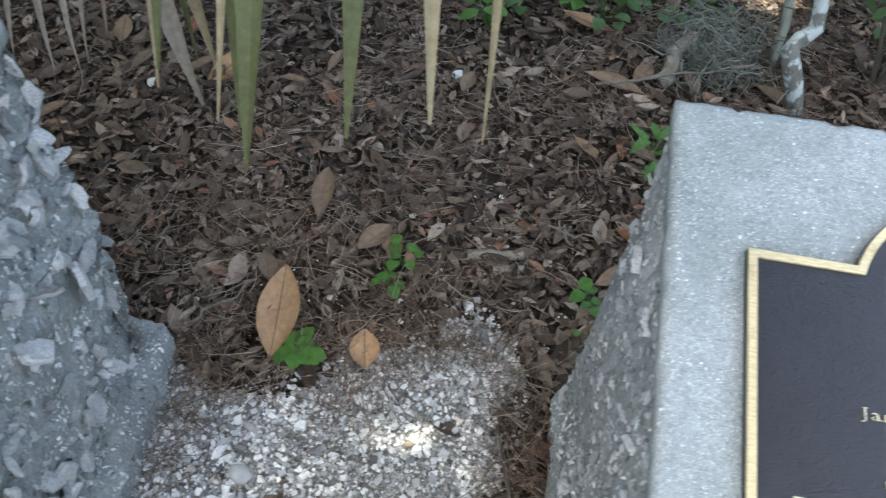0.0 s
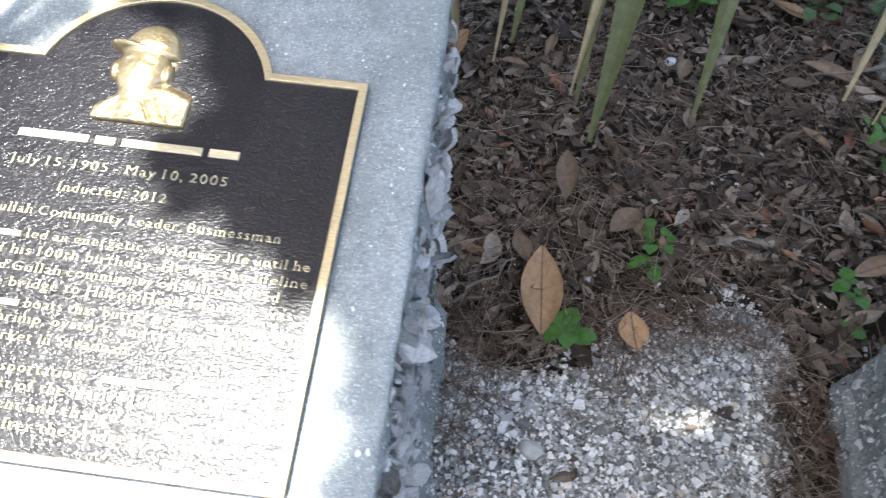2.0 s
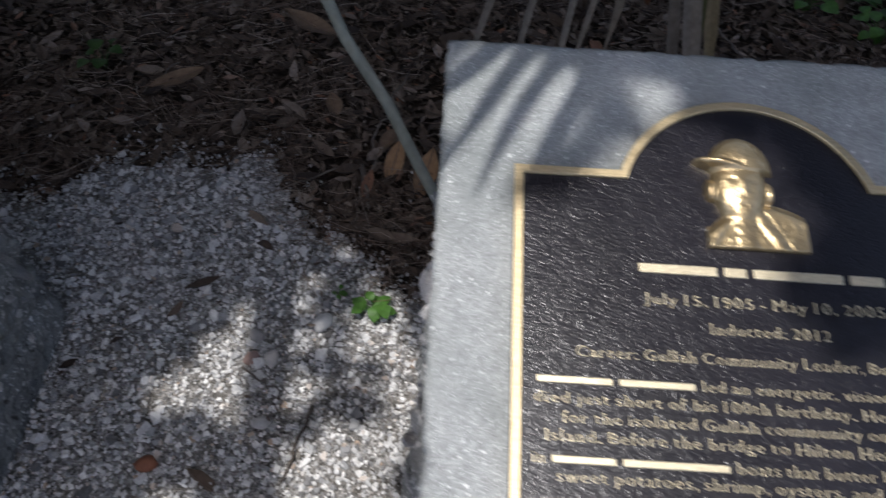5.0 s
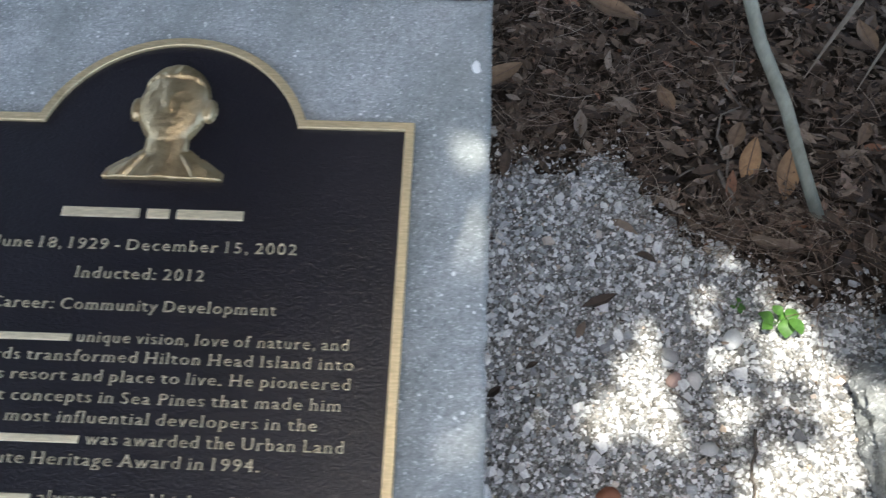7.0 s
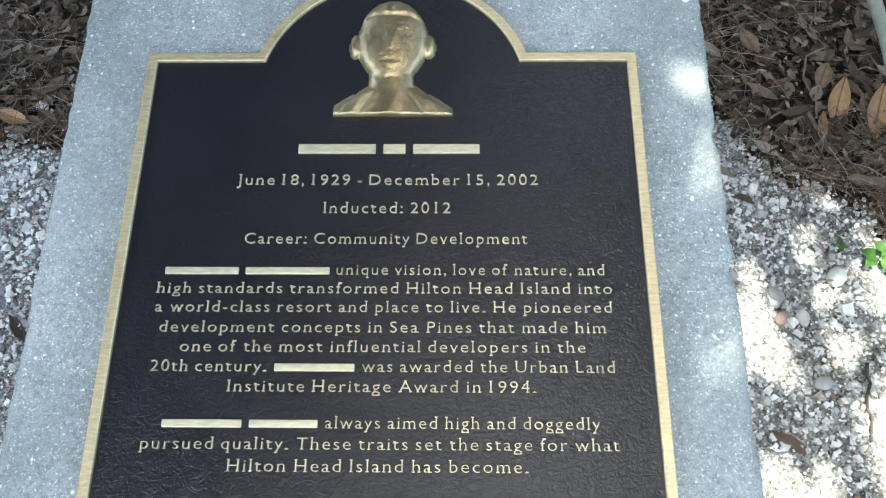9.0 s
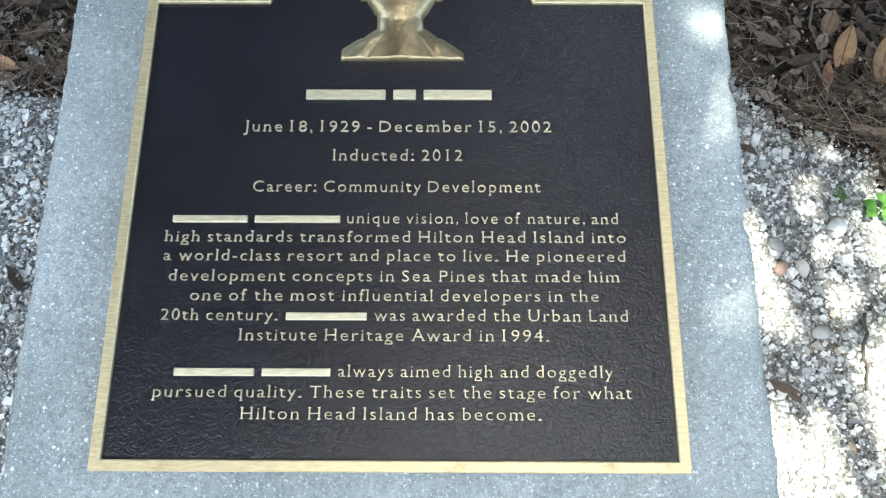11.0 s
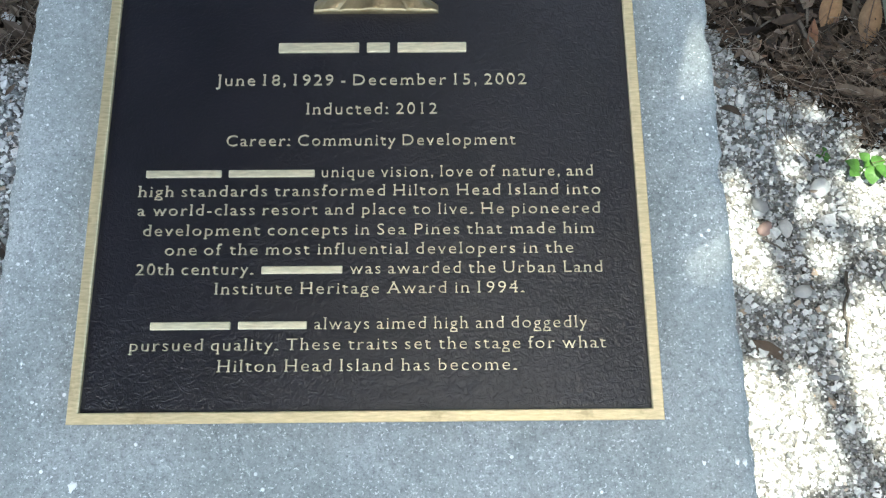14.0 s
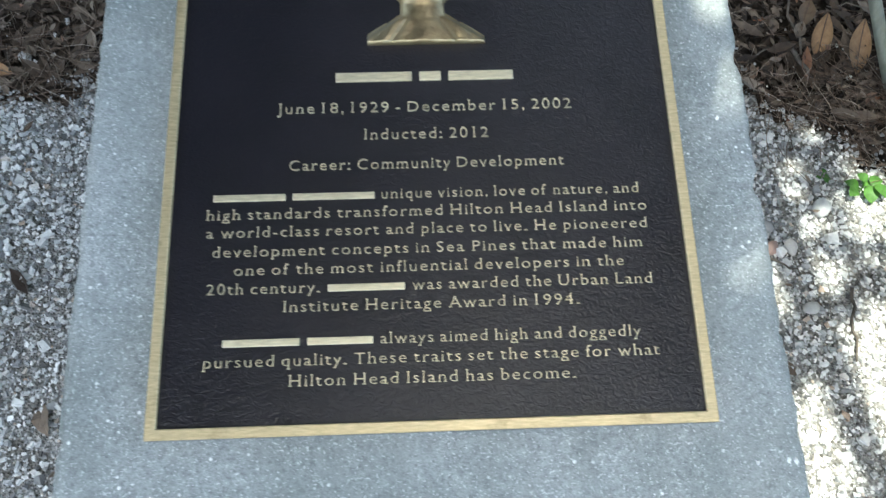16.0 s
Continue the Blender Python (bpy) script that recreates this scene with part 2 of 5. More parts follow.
LICHEN = bark_material("lichen_bark", (0.10, 0.095, 0.08), (0.24, 0.235, 0.21), (0.46, 0.50, 0.47))
CANE = bark_material("grey_green_stem", (0.24, 0.25, 0.20), (0.42, 0.43, 0.36))
MOSS = leaf_material("grey_moss", ((0.0, (0.10, 0.105, 0.085)), (1.0, (0.25, 0.26, 0.225))), 0.9)
DEADWOOD = bark_material("dead_wood", (0.14, 0.12, 0.09), (0.34, 0.31, 0.26))

# ---------------------------------------------------------------- mesh helpers


def mesh_of(name, verts, tris, material, smooth=False):
    me = bpy.data.meshes.new(name)
    verts, tris = np.asarray(verts, np.float32), np.asarray(tris, np.int32)
    me.vertices.add(len(verts))
    me.vertices.foreach_set("co", verts.ravel())
    me.loops.add(3 * len(tris))
    me.loops.foreach_set("vertex_index", tris.ravel())
    me.polygons.add(len(tris))
    me.polygons.foreach_set("loop_start", np.arange(len(tris), dtype=np.int32) * 3)
    me.polygons.foreach_set("use_smooth", np.full(len(tris), smooth))
    me.materials.append(material)
    me.update(calc_edges=True)
    return me


def part(name, bm, material, parent, label="", smooth=False):
    me = bpy.data.meshes.new(name)
    bm.to_mesh(me)
    bm.free()
    me.materials.append(material)
    if smooth:
        me.polygons.foreach_set("use_smooth", [True] * len(me.polygons))
    ob = new(name, me)
    ob.parent = parent
    return tagged(ob, label)


def piece(name, me, parent, m=None, label=""):
    ob = new(name, me)
    ob.parent = parent
    if m is not None:
        ob.matrix_basis = m
    return tagged(ob, label)


def empty(name, m, label, category, group="", kind=""):
    ob = new(name)
    ob.empty_display_size = 0.1
    ob.matrix_basis = m
    return tagged(ob, label, category, group, kind)


def turns(yaw, tilt, spin):
    """Rotation matrices Rz(yaw) Rx(tilt) Rz(spin) for arrays of angles."""
    cy, sy, ct, st, cs, ss = np.cos(yaw), np.sin(yaw), np.cos(tilt), np.sin(tilt), np.cos(spin), np.sin(spin)
    o, z = np.ones_like(cy), np.zeros_like(cy)
    a = np.stack([cy, -sy, z, sy, cy, z, z, z, o], -1).reshape(-1, 3, 3)
    b = np.stack([o, z, z, z, ct, -st, z, st, ct], -1).reshape(-1, 3, 3)
    c = np.stack([cs, -ss, z, ss, cs, z, z, z, o], -1).reshape(-1, 3, 3)
    return a @ b @ c


def scatter(groups):
    """Joins many copies: groups of (verts, tris, places, turns, scales) into one vertex and one triangle array."""
    vs, ts, base = [], [], 0
    for tv, tt, p, r, s in groups:
        tv, tt = np.asarray(tv, float), np.asarray(tt, int)
        s = np.asarray(s, float)
        s = np.repeat(s[:, None], 3, 1) if s.ndim == 1 else s
        v = np.einsum("nij,nkj->nki", r, tv[None] * s[:, None, :]) + np.asarray(p)[:, None, :]
        n, k = len(p), len(tv)
        vs.append(v.reshape(-1, 3))
        ts.append((tt[None] + (np.arange(n) * k)[:, None, None]).reshape(-1, 3) + base)
        base += n * k
    return np.concatenate(vs), np.concatenate(ts)


def tube(points, radii, sides=8, caps=True):
    """A tapered tube along points, as a bmesh."""
    bm = bmesh.new()
    rings, pts = [], [Vector(p) for p in points]
    for i, p in enumerate(pts):
        d = (pts[min(i + 1, len(pts) - 1)] - pts[max(i - 1, 0)]).normalized()
        q = d.to_track_quat("Z", "Y")
        rings.append([bm.verts.new(p + q @ Vector((radii[i] * math.cos(a), radii[i] * math.sin(a), 0))) for a in (2 * math.pi * k / sides for k in range(sides))])
    for a, b in zip(rings, rings[1:]):
        for k in range(sides):
            bm.faces.new((a[k], a[(k + 1) % sides], b[(k + 1) % sides], b[k]))
    if caps:
        bm.faces.new(rings[0][::-1])
        bm.faces.new(rings[-1])
    return bm


def wander(a, b, n, amount, seed):
    """n + 1 points from a to b that stray by amount."""
    rng = random.Random(seed)
    a, b = Vector(a), Vector(b)
    out = []
    for i in range(n + 1):
        k = i / n
        w = amount * math.sin(math.pi * min(1, k * 1.0)) if 0 < i < n else 0
        out.append(a.lerp(b, k) + Vector((rng.uniform(-w, w), rng.uniform(-w, w), rng.uniform(-w, w) * 0.5)))
    return out


def leaf_shape(n=7, fold=0.25, curl=0.15, wave=0.0, thick=0.0, blunt=1.0):
    """A leaf of length 1 along y and width 1, folded at its midrib: verts and triangles, with two faces when thick is given."""
    vs, ts = [], []
    for i in range(n + 1):
        k = i / n
        w = 0.5 * math.sin(math.pi * min(1, max(0.0, k)) ** blunt) ** 0.8 if 0 < i < n else 0.03
        z = curl * (k - 0.5) ** 2 * 4
        vs += [(-w, k - 0.5, z + fold * w + wave * math.sin(9 * k)), (0, k - 0.5, z), (w, k - 0.5, z + fold * w - wave * math.sin(8 * k + 1))]
    for i in range(n):
        a = 3 * i
        for j in (0, 1):
            ts += [(a + j, a + j + 1, a + j + 4), (a + j, a + j + 4, a + j + 3)]
    if thick:
        m = len(vs)
        vs += [(x, y, z - thick) for x, y, z in vs]
        ts += [(c + m, b + m, a + m) for a, b, c in ts]
        rim = [3 * i for i in range(n + 1)] + [3 * i + 2 for i in range(n, -1, -1)]
        for a, b in zip(rim, rim[1:] + rim[:1]):
            ts += [(a, a + m, b), (b, a + m, b + m)]
    return vs, ts


def crown_leaf():
    """A small far leaf, folded at its midrib."""
    return [(-0.5, 0, 0.15), (0, -0.5, 0), (0, 0.5, 0.05), (0.5, 0, 0.15)], [(0, 1, 2), (1, 3, 2)]


# ---------------------------------------------------------------- ground
BLOCKS = {
    "A": dict(at=(0.2517, 0.1367), yaw=-5.8, z=0.650, slope=12.3, back=0.580, worn=False, rough=0.55),
    "B": dict(at=(-1.0600, 0.1960), yaw=0.0, z=0.650, slope=12.3, back=0.568, worn=True, rough=1.15),
    "C": dict(at=(-2.3905, 0.2695), yaw=0.0, z=0.7075, slope=9.73, back=0.570, worn=False, rough=0.8),
}
LEFT, RIGHT, FRONT = -0.074, 0.530, -0.130


def in_block(x, y, grow=0.0):
    out = np.zeros(np.shape(x), bool)
    for b in BLOCKS.values():
        a = radians(b["yaw"])
        dx, dy = x - b["at"][0], y - b["at"][1]
        u, v = dx * math.cos(a) + dy * math.sin(a), -dx * math.sin(a) + dy * math.cos(a)
        out |= (u > LEFT - grow) & (u < RIGHT + grow) & (v > FRONT - grow) & (v < b["back"] + grow)
    return out


def wobble(x, y, s, seed):
    """Smooth values near -1 to 1 over the plan."""
    r = np.random.RandomState(seed)
    out = np.zeros(np.shape(x))
    for k in range(7):
        a, p, f = r.uniform(0, 6.28), r.uniform(0, 6.28), s * r.uniform(0.5, 2.2)
        out = out + np.sin(f * (x * math.cos(a) + y * math.sin(a)) + p)
    return out / 3.2


EDGE_X = [-6, -3.1, -2.95, -2.5, -2.02, -1.86, -1.56, -1.42, -1.32, -1.15, -0.9, -0.5, -0.32, -0.19, 0.0, 0.09, 0.15, 0.20, 0.9, 1.0, 6]
EDGE_Y = [1.1, 1.14, 1.19, 1.3, 1.12, 1.26, 1.30, 1.07, 0.99, 0.97, 0.85, 0.64, 0.70, 0.77, 0.83, 0.89, 0.83, 0.55, 0.55, 0.8, 0.8]


def gravel_reach(x, y):
    """Metres by which a place lies inside the shell path."""
    e = np.interp(x, EDGE_X, EDGE_Y)
    strip = np.where((x > 0.10) & (x < 0.45) & (y > 0.1), 0.155 - x - 0.25 * np.clip(0.75 - y, 0, 0.5), 9)
    return np.minimum(e - y, strip) + 0.035 * wobble(x, y, 16, 3) + 0.02 * wobble(x, y, 45, 4)


def relief(x, y):
    fade = np.clip((x + 3.6) / 0.4, 0, 1) * np.clip((2.2 - x) / 0.4, 0, 1) * np.clip((y + 0.6) / 0.3, 0, 1) * np.clip((3.2 - y) / 0.3, 0, 1)
    return fade * (0.012 * wobble(x, y, 5, 1) + 0.004 * wobble(x, y, 22, 2) - 0.006 * np.clip(gravel_reach(x, y) * 12, 0, 1))


def grown(a, b, fine, far):
    """Coordinates: even steps from a to b, then widening ones out to far."""
    mid = list(np.arange(a, b, fine))
    out, step = [], fine
    while a - sum(out) > -far:
        step *= 1.5
        out.append(step)
    lo, hi = list(a - np.cumsum(out))[::-1], list(mid[-1] + np.cumsum(out))
    return np.array(lo + mid + hi)


def sheet(name, xs, ys, zf, keep, material):
    gx, gy = np.meshgrid(xs, ys)
    z = zf(gx, gy)
    w = len(xs)
    i = np.arange(len(ys) - 1)[:, None] * w + np.arange(w - 1)[None]
    i = i.ravel()
    if keep is not None:
        cx, cy = (gx[:-1, :-1] + gx[1:, 1:]).ravel() / 2, (gy[:-1, :-1] + gy[1:, 1:]).ravel() / 2
        i = i[keep(cx, cy)]
    t = np.concatenate([np.stack([i, i + 1, i + w + 1], 1), np.stack([i, i + w + 1, i + w], 1)])
    v = np.stack([gx, gy, z], -1).reshape(-1, 3)
    used = np.unique(t)
    remap = np.full(len(v), -1)
    remap[used] = np.arange(len(used))
    return new(name, mesh_of(name, v[used], remap[t], material, True))


tagged(sheet("ground", grown(-3.6, 2.2, 0.03, 90), grown(-0.6, 3.2, 0.03, 90), relief, None, SOIL),
       "dark brown woodland soil and leaf mould", "ground", kind="structure")
tagged(sheet("pavement", np.arange(-6, 3, 0.025), np.arange(-4, 1.5, 0.025), lambda x, y: relief(x, y) + 0.006,
             lambda x, y: (gravel_reach(x, y) > 0.01), GRIT),
       "pale grey crushed shell path bed", "path", kind="structure")

rs = np.random.RandomState(11)


def chip_shape(seed):
    """An irregular stone chip, about 1 across."""
    r = np.random.RandomState(seed)
    v = np.array([(x, y, z) for z in (-0.5, 0.5) for x, y in ((-0.5, -0.4), (0.4, -0.5), (0.5, 0.4), (-0.4, 0.5))]) * (1, 1, 0.7)
    v = v + r.uniform(-0.2, 0.2, v.shape)
    t = [(0, 2, 1), (0, 3, 2), (4, 5, 6), (4, 6, 7), (0, 1, 5), (0, 5, 4), (1, 2, 6), (1, 6, 5), (2, 3, 7), (2, 7, 6), (3, 0, 4), (3, 4, 7)]
    return v, t


def flake_shape(seed):
    """A thin curved flake of shell, about 1 across."""
    r = np.random.RandomState(seed)
    a = np.sort(r.uniform(0, 6.28, 7))
    ring = np.stack([np.cos(a) * r.uniform(0.35, 0.6, 7), np.sin(a) * r.uniform(0.35, 0.6, 7), r.uniform(-0.06, 0.06, 7)], 1)
    v = np.concatenate([[(0, 0, 0.13)], ring, ring - (0, 0, 0.12)])
    t = []
    for k in range(7):
        n = (k + 1) % 7
        t += [(0, 1 + k, 1 + n), (1 + k, 8 + k, 8 + n), (1 + k, 8 + n, 1 + n)]
    return v, t


def shell_gravel():
    n = 98000
    x, y = rs.uniform(-3.5, 0.32, n), rs.uniform(0.18, 1.42, n)
    reach = gravel_reach(x, y)
    ok = (~in_block(x, y, -0.005)) & (rs.uniform(-0.06, 0.05, n) < reach)
    stray = rs.uniform(0, 1, n) < 0.02
    ok |= stray & (~in_block(x, y)) & (reach > -0.35)
    x, y = x[ok], y[ok]
    n = len(x)
    size = np.clip(rs.lognormal(-5.06, 0.42, n), 0.003, 0.023)
    z = relief(x, y) + 0.006 + size * 0.12 + rs.uniform(0, 0.004, n)
    kind = rs.randint(0, 6, n)
    yaw, tilt, spin = rs.uniform(0, 6.28, n), rs.normal(0, 0.35, n), rs.uniform(0, 6.28, n)
    r = turns(yaw, tilt, spin)
    s = np.stack([size, size * rs.uniform(0.55, 1.0, n), size * rs.uniform(0.4, 0.9, n)], 1)
    p = np.stack([x, y, z], 1)
    groups = []
    for k in range(6):
        tv, tt = chip_shape(k) if k < 3 else flake_shape(k)
        i = kind == k
        groups.append((tv, tt, p[i], r[i], s[i]))
    v, t = scatter(groups)
    tagged(new("shell_gravel", mesh_of("shell_gravel", v, t, GRAVEL)), "loose white and grey crushed oyster shell gravel", "gravel", kind="stuff")


def litter():
    n = 84000
    x, y = rs.uniform(-3.9, 2.1, n), rs.uniform(0.35, 3.2, n)
    far = rs.uniform(0, 1, n) < 0.13  # thinning out round about
    x, y = np.where(far, rs.normal(-0.9, 2.4, n), x), np.where(far, 0.9 + np.abs(rs.normal(0, 2.0, n)), y)
    reach = gravel_reach(x, y)
    ok = (~in_block(x, y, 0.0)) & ((reach < rs.uniform(-0.05, 0.02, n)) | (rs.uniform(0, 1, n) < 0.012))
    x, y = x[ok], y[ok]
    n = len(x)
    length = np.clip(rs.lognormal(-3.75, 0.55, n), 0.006, 0.08)
    s = np.stack([length * rs.uniform(0.32, 0.5, n), length, length * rs.uniform(0.4, 1.2, n)], 1)
    z = relief(x, y) + 0.006 + rs.uniform(0, 0.018, n)
    r = turns(rs.uniform(0, 6.28, n), rs.normal(0, 0.30, n), rs.uniform(0, 6.28, n))
    flip = rs.uniform(0, 1, n) < 0.4
    r[flip] = r[flip] @ np.diag([1, -1, -1.0])
    p = np.stack([x, y, z], 1)
    kinds = [leaf_shape(3, 0.3, 0.12), leaf_shape(3, 0.5, 0.25), leaf_shape(4, 0.15, -0.2, 0.05)]
    which = rs.randint(0, 3, n)
    v, t = scatter([(*kinds[k], p[which == k], r[which == k], s[which == k]) for k in range(3)])
    tagged(new("leaf_litter", mesh_of("leaf_litter", v, t, OAK)), "thick litter of dry brown oak leaves on the soil", "leaf litter", kind="stuff")


def needles():
    n = 46000
    x, y = rs.uniform(-3.6, 1.7, n), rs.uniform(0.4, 2.8, n)
    clump = wobble(x, y, 9, 8)
    reach = gravel_reach(x, y)
    near = (np.abs(reach + 0.06) < 0.10)
    ok = (~in_block(x, y, 0.01)) & (reach < 0.03) & ((rs.uniform(-0.9, 1.3, n) < clump) | (near & (rs.uniform(0, 1, n) < 0.85)))
    x, y = x[ok], y[ok]
    # tufts that lie along the two blocks and in the bay between them
    for cx, cy, dx, dy, k in ((-0.45, 0.70, 0.03, 0.12, 260), (0.16, 0.62, 0.035, 0.14, 260), (-0.02, 0.80, 0.13, 0.03, 240), (-0.16, 0.73, 0.05, 0.06, 120), (-0.38, 0.98, 0.12, 0.10, 200), (-1.25, 1.1, 0.1, 0.1, 150)):
        x, y = np.append(x, rs.normal(cx, dx, k)), np.append(y, rs.normal(cy, dy, k))
    ok = ~in_block(x, y, 0.005)
    x, y = x[ok], y[ok]
    n = len(x)
    length = rs.uniform(0.03, 0.13, n)
    k = np.linspace(-0.5, 0.5, 3)
    v, t = [], []
    for i, q in enumerate(k):
        bow = 5.0 * (0.25 - q * q) * 4
        v += [(bow - 0.5, q, 0), (bow + 0.5, q, 0), (bow, q, 0.8)]
    for i in range(2):
        a = 3 * i
        for j in range(3):
            b, c = a + j, a + (j + 1) % 3
            t += [(b, c, c + 3), (b, c + 3, b + 3)]
    wide = rs.uniform(0.0008, 0.0016, n)
    tv = np.array(v)
    p = np.stack([x, y, relief(x, y) + 0.014 + rs.uniform(0, 0.018, n)], 1)
    r = turns(rs.uniform(0, 6.28, n), rs.normal(0, 0.10, n), np.zeros(n))
    vs, ts = scatter([(tv, t, p, r, np.stack([wide, length, wide], 1))])
    tagged(new("pine_needles", mesh_of("pine_needles", vs, ts, NEEDLE)), "fallen reddish brown pine needles in loose tufts", "pine needles", kind="stuff")


shell_gravel()
litter()
needles()

# ---------------------------------------------------------------- monuments


SPLASH = Mat("white_splash", 0.6).color((0.78, 0.78, 0.76)).m
SPOTS = {"A": (), "B": ((0.512, 0.045, 0.0035), (0.520, 0.047, 0.003), (0.485, 0.17, 0.002), (0.500, 0.30, 0.0015), (0.495, 0.42, 0.0015)), "C": ((0.515, 0.484, 0.007), (0.516, -0.031, 0.0025), (0.522, -0.032, 0.0025), (0.0045, -0.045, 0.005), (0.49, -0.032, 0.002), (0.50, 0.27, 0.002))}


def frame_of(b):
    """The pose of a block's plan corner: the lower left corner of its plaque, on the ground."""
    return pose(b["at"][0], b["at"][1], 0, 0, 0, b["yaw"])


def top_z(b, v, lift=0.0):
    return b["z"] - 0.012 + math.tan(radians(b["slope"])) * v + lift


def rough_side(u, v, z, n):
    """How far the cast shell concrete stands out at a place."""
    q = Vector((u * 1.0, v * 1.0, z * 1.3))
    d = 0.011 * noise.fractal(q * 9 + Vector((n, 0, 0)), 1.0, 2.0, 4) + 0.007 * noise.fractal(q * 38, 0.8, 2.1, 3)
    pit = noise.noise(q * 26 + Vector((7, n, 3)))
    crust = shell_crust(u, v, z, n)
    return d * (0.55 + 0.75 * crust) - 0.026 * (0.2 + 0.8 * crust) * max(0.0, pit - 0.25) / 0.5


def shell_crust(u, v, z, n):
    """Where the shells crowd at the face, 0 to 1; elsewhere the cement paste is smooth."""
    k = 0.84 + 1.0 * noise.noise(Vector((u * 5 + n, v * 5, z * 4.2))) + 0.5 * noise.noise(Vector((u * 13, v * 13 + n, z * 10)))
    return min(1.0, max(0.0, k))


def block_body(b, seed):
    """The sides of a block: a gridded skirt of rough shell concrete, closed under the cap."""
    BACK = b["back"]
    bm = bmesh.new()
    step = 0.009
    ring = []
    r = 0.016
    corners = [(LEFT, FRONT), (RIGHT, FRONT), (RIGHT, BACK), (LEFT, BACK)]
    for i, (a, c) in enumerate(zip(corners, corners[1:] + corners[:1])):
        a, c = Vector(a), Vector(c)
        d = c - a
        normal = Vector((d.y, -d.x)).normalized()
        k = int(d.length / step)
        for j in range(k):
            f = j / k
            p = a + d * f
            e = min(f, 1 - f) * d.length
            inset = r * (1 - min(1.0, e / r)) ** 2 * 0.6
            ring.append((p - normal * inset, normal))
    rows = 84
    grid = []
    for j in range(rows + 1):
        k = j / rows
        row = []
        for p, normal in ring:
            z = -0.05 + (top_z(b, p.y) - 0.012 + 0.05) * k
            foot = (0.030 if b["worn"] else 0.012) * max(0.0, min(1.0, (0.085 - z) / 0.03))
            top = top_z(b, p.y) - z
            out = b["rough"] * rough_side(p.x, p.y, z, seed) * min(1.0, 0.15 + top / 0.07) + foot - 0.006
            out -= 0.016 * math.exp(-((top - 0.032) / 0.009) ** 2) * max(0.0, 0.35 + noise.noise(Vector((p.x * 30, p.y * 30, seed))))
            if b["worn"]:
                d = math.hypot(p.x - RIGHT, p.y - BACK)
                k2 = min(1.0, max(0.0, (0.42 - z) / 0.25))
                out -= 0.045 * math.exp(-(d / 0.09) ** 2) * k2 * (1.0 if z > 0.075 else 0.0)
            q = p + normal * out
            row.append(bm.verts.new((q.x, q.y, z)))
        grid.append(row)
    n = len(ring)
    for a, c in zip(grid, grid[1:]):
        for k in range(n):
            bm.faces.new((a[k], a[(k + 1) % n], c[(k + 1) % n], c[k]))
    bm.faces.new(grid[-1])
    return bm


def block_cap(b, seed):
    """The smooth trowelled top, 25 mm thick, with a softened and chipped arris."""
    BACK = b["back"]
    bm = bmesh.new()
    nx, ny = 90, 100
    rng = random.Random(seed)
    grid = []
    for j in range(ny + 1):
        row = []
        for i in range(nx + 1):
            u, v = LEFT + (RIGHT - LEFT) * i / nx, FRONT + (BACK - FRONT) * j / ny
            e = min(u - LEFT, RIGHT - u, v - FRONT, BACK - v)
            lift = -0.004 * max(0.0, 1 - e / 0.008) ** 2 + 0.0012 * noise.noise(Vector((u * 7, v * 7, seed)))
            chip = 0.0
            if e < 0.02:
                w = noise.fractal(Vector((u * 22, v * 22, seed * 3.1)), 0.8, 2.0, 3)
                lift -= 0.012 * max(0.0, w - 0.35) * (1 - e / 0.02)
                chip = 0.0022 * noise.fractal(Vector((u * 40, v * 40, seed)), 0.8, 2.0, 3) + 0.008 * max(0.0, w - 0.35)
            if e < 1e-6:
                u += chip * ((u <= LEFT + 1e-6) - (u >= RIGHT - 1e-6))
                v += chip * ((v <= FRONT + 1e-6) - (v >= BACK - 1e-6))
            row.append(bm.verts.new((u, v, top_z(b, v, lift))))
        grid.append(row)
    for a, c in zip(grid, grid[1:]):
        for k in range(nx):
            bm.faces.new((a[k], a[k + 1], c[k + 1], c[k]))
    rim = grid[0][:-1] + [r[-1] for r in grid[:-1]] + grid[-1][:0:-1] + [r[0] for r in grid[:0:-1]]
    low = [bm.verts.new((p.co.x, p.co.y, p.co.z - 0.018 - rng.uniform(0, 0.006))) for p in rim]
    for k in range(len(rim)):
        n = (k + 1) % len(rim)
        bm.faces.new((rim[n], rim[k], low[k], low[n]))
    bm.faces.new(low[::-1])
    return bm


def oyster_mesh(seed):
    """One worn valve: a long, cupped and ruffled plate with a thick broken lip, length 1 along y."""
    r = np.random.RandomState(seed)
    n = 11
    a = np.linspace(0, 6.283, n, endpoint=False)
    rad = (0.40 + 0.10 * np.cos(a - 1.57)) * r.uniform(0.72, 1.2, n)
    rim = np.stack([np.cos(a) * rad * r.uniform(0.5, 0.8), np.sin(a) * rad * 1.2, r.uniform(-0.09, 0.09, n)], 1)
    cup = r.uniform(-0.10, 0.16)
    v = np.concatenate([[(0, 0.02, cup + 0.06)], rim * (0.5, 0.5, 0.6) + (0.02, 0, 0.06 + 0.7 * cup), rim * (0.85, 0.85, 1) + (0, 0, 0.07), rim, rim * (0.9, 0.9, 1) - (0, 0, 0.2)])
    t = []
    for k in range(n):
        m = (k + 1) % n
        t += [(0, 1 + k, 1 + m)]
        for s in (1, 1 + n, 1 + 2 * n):
            t += [(s + k, s + n + k, s + n + m), (s + k, s + n + m, s + m)]
    return v, t, mesh_of("shell", v, t, SHELL, False)


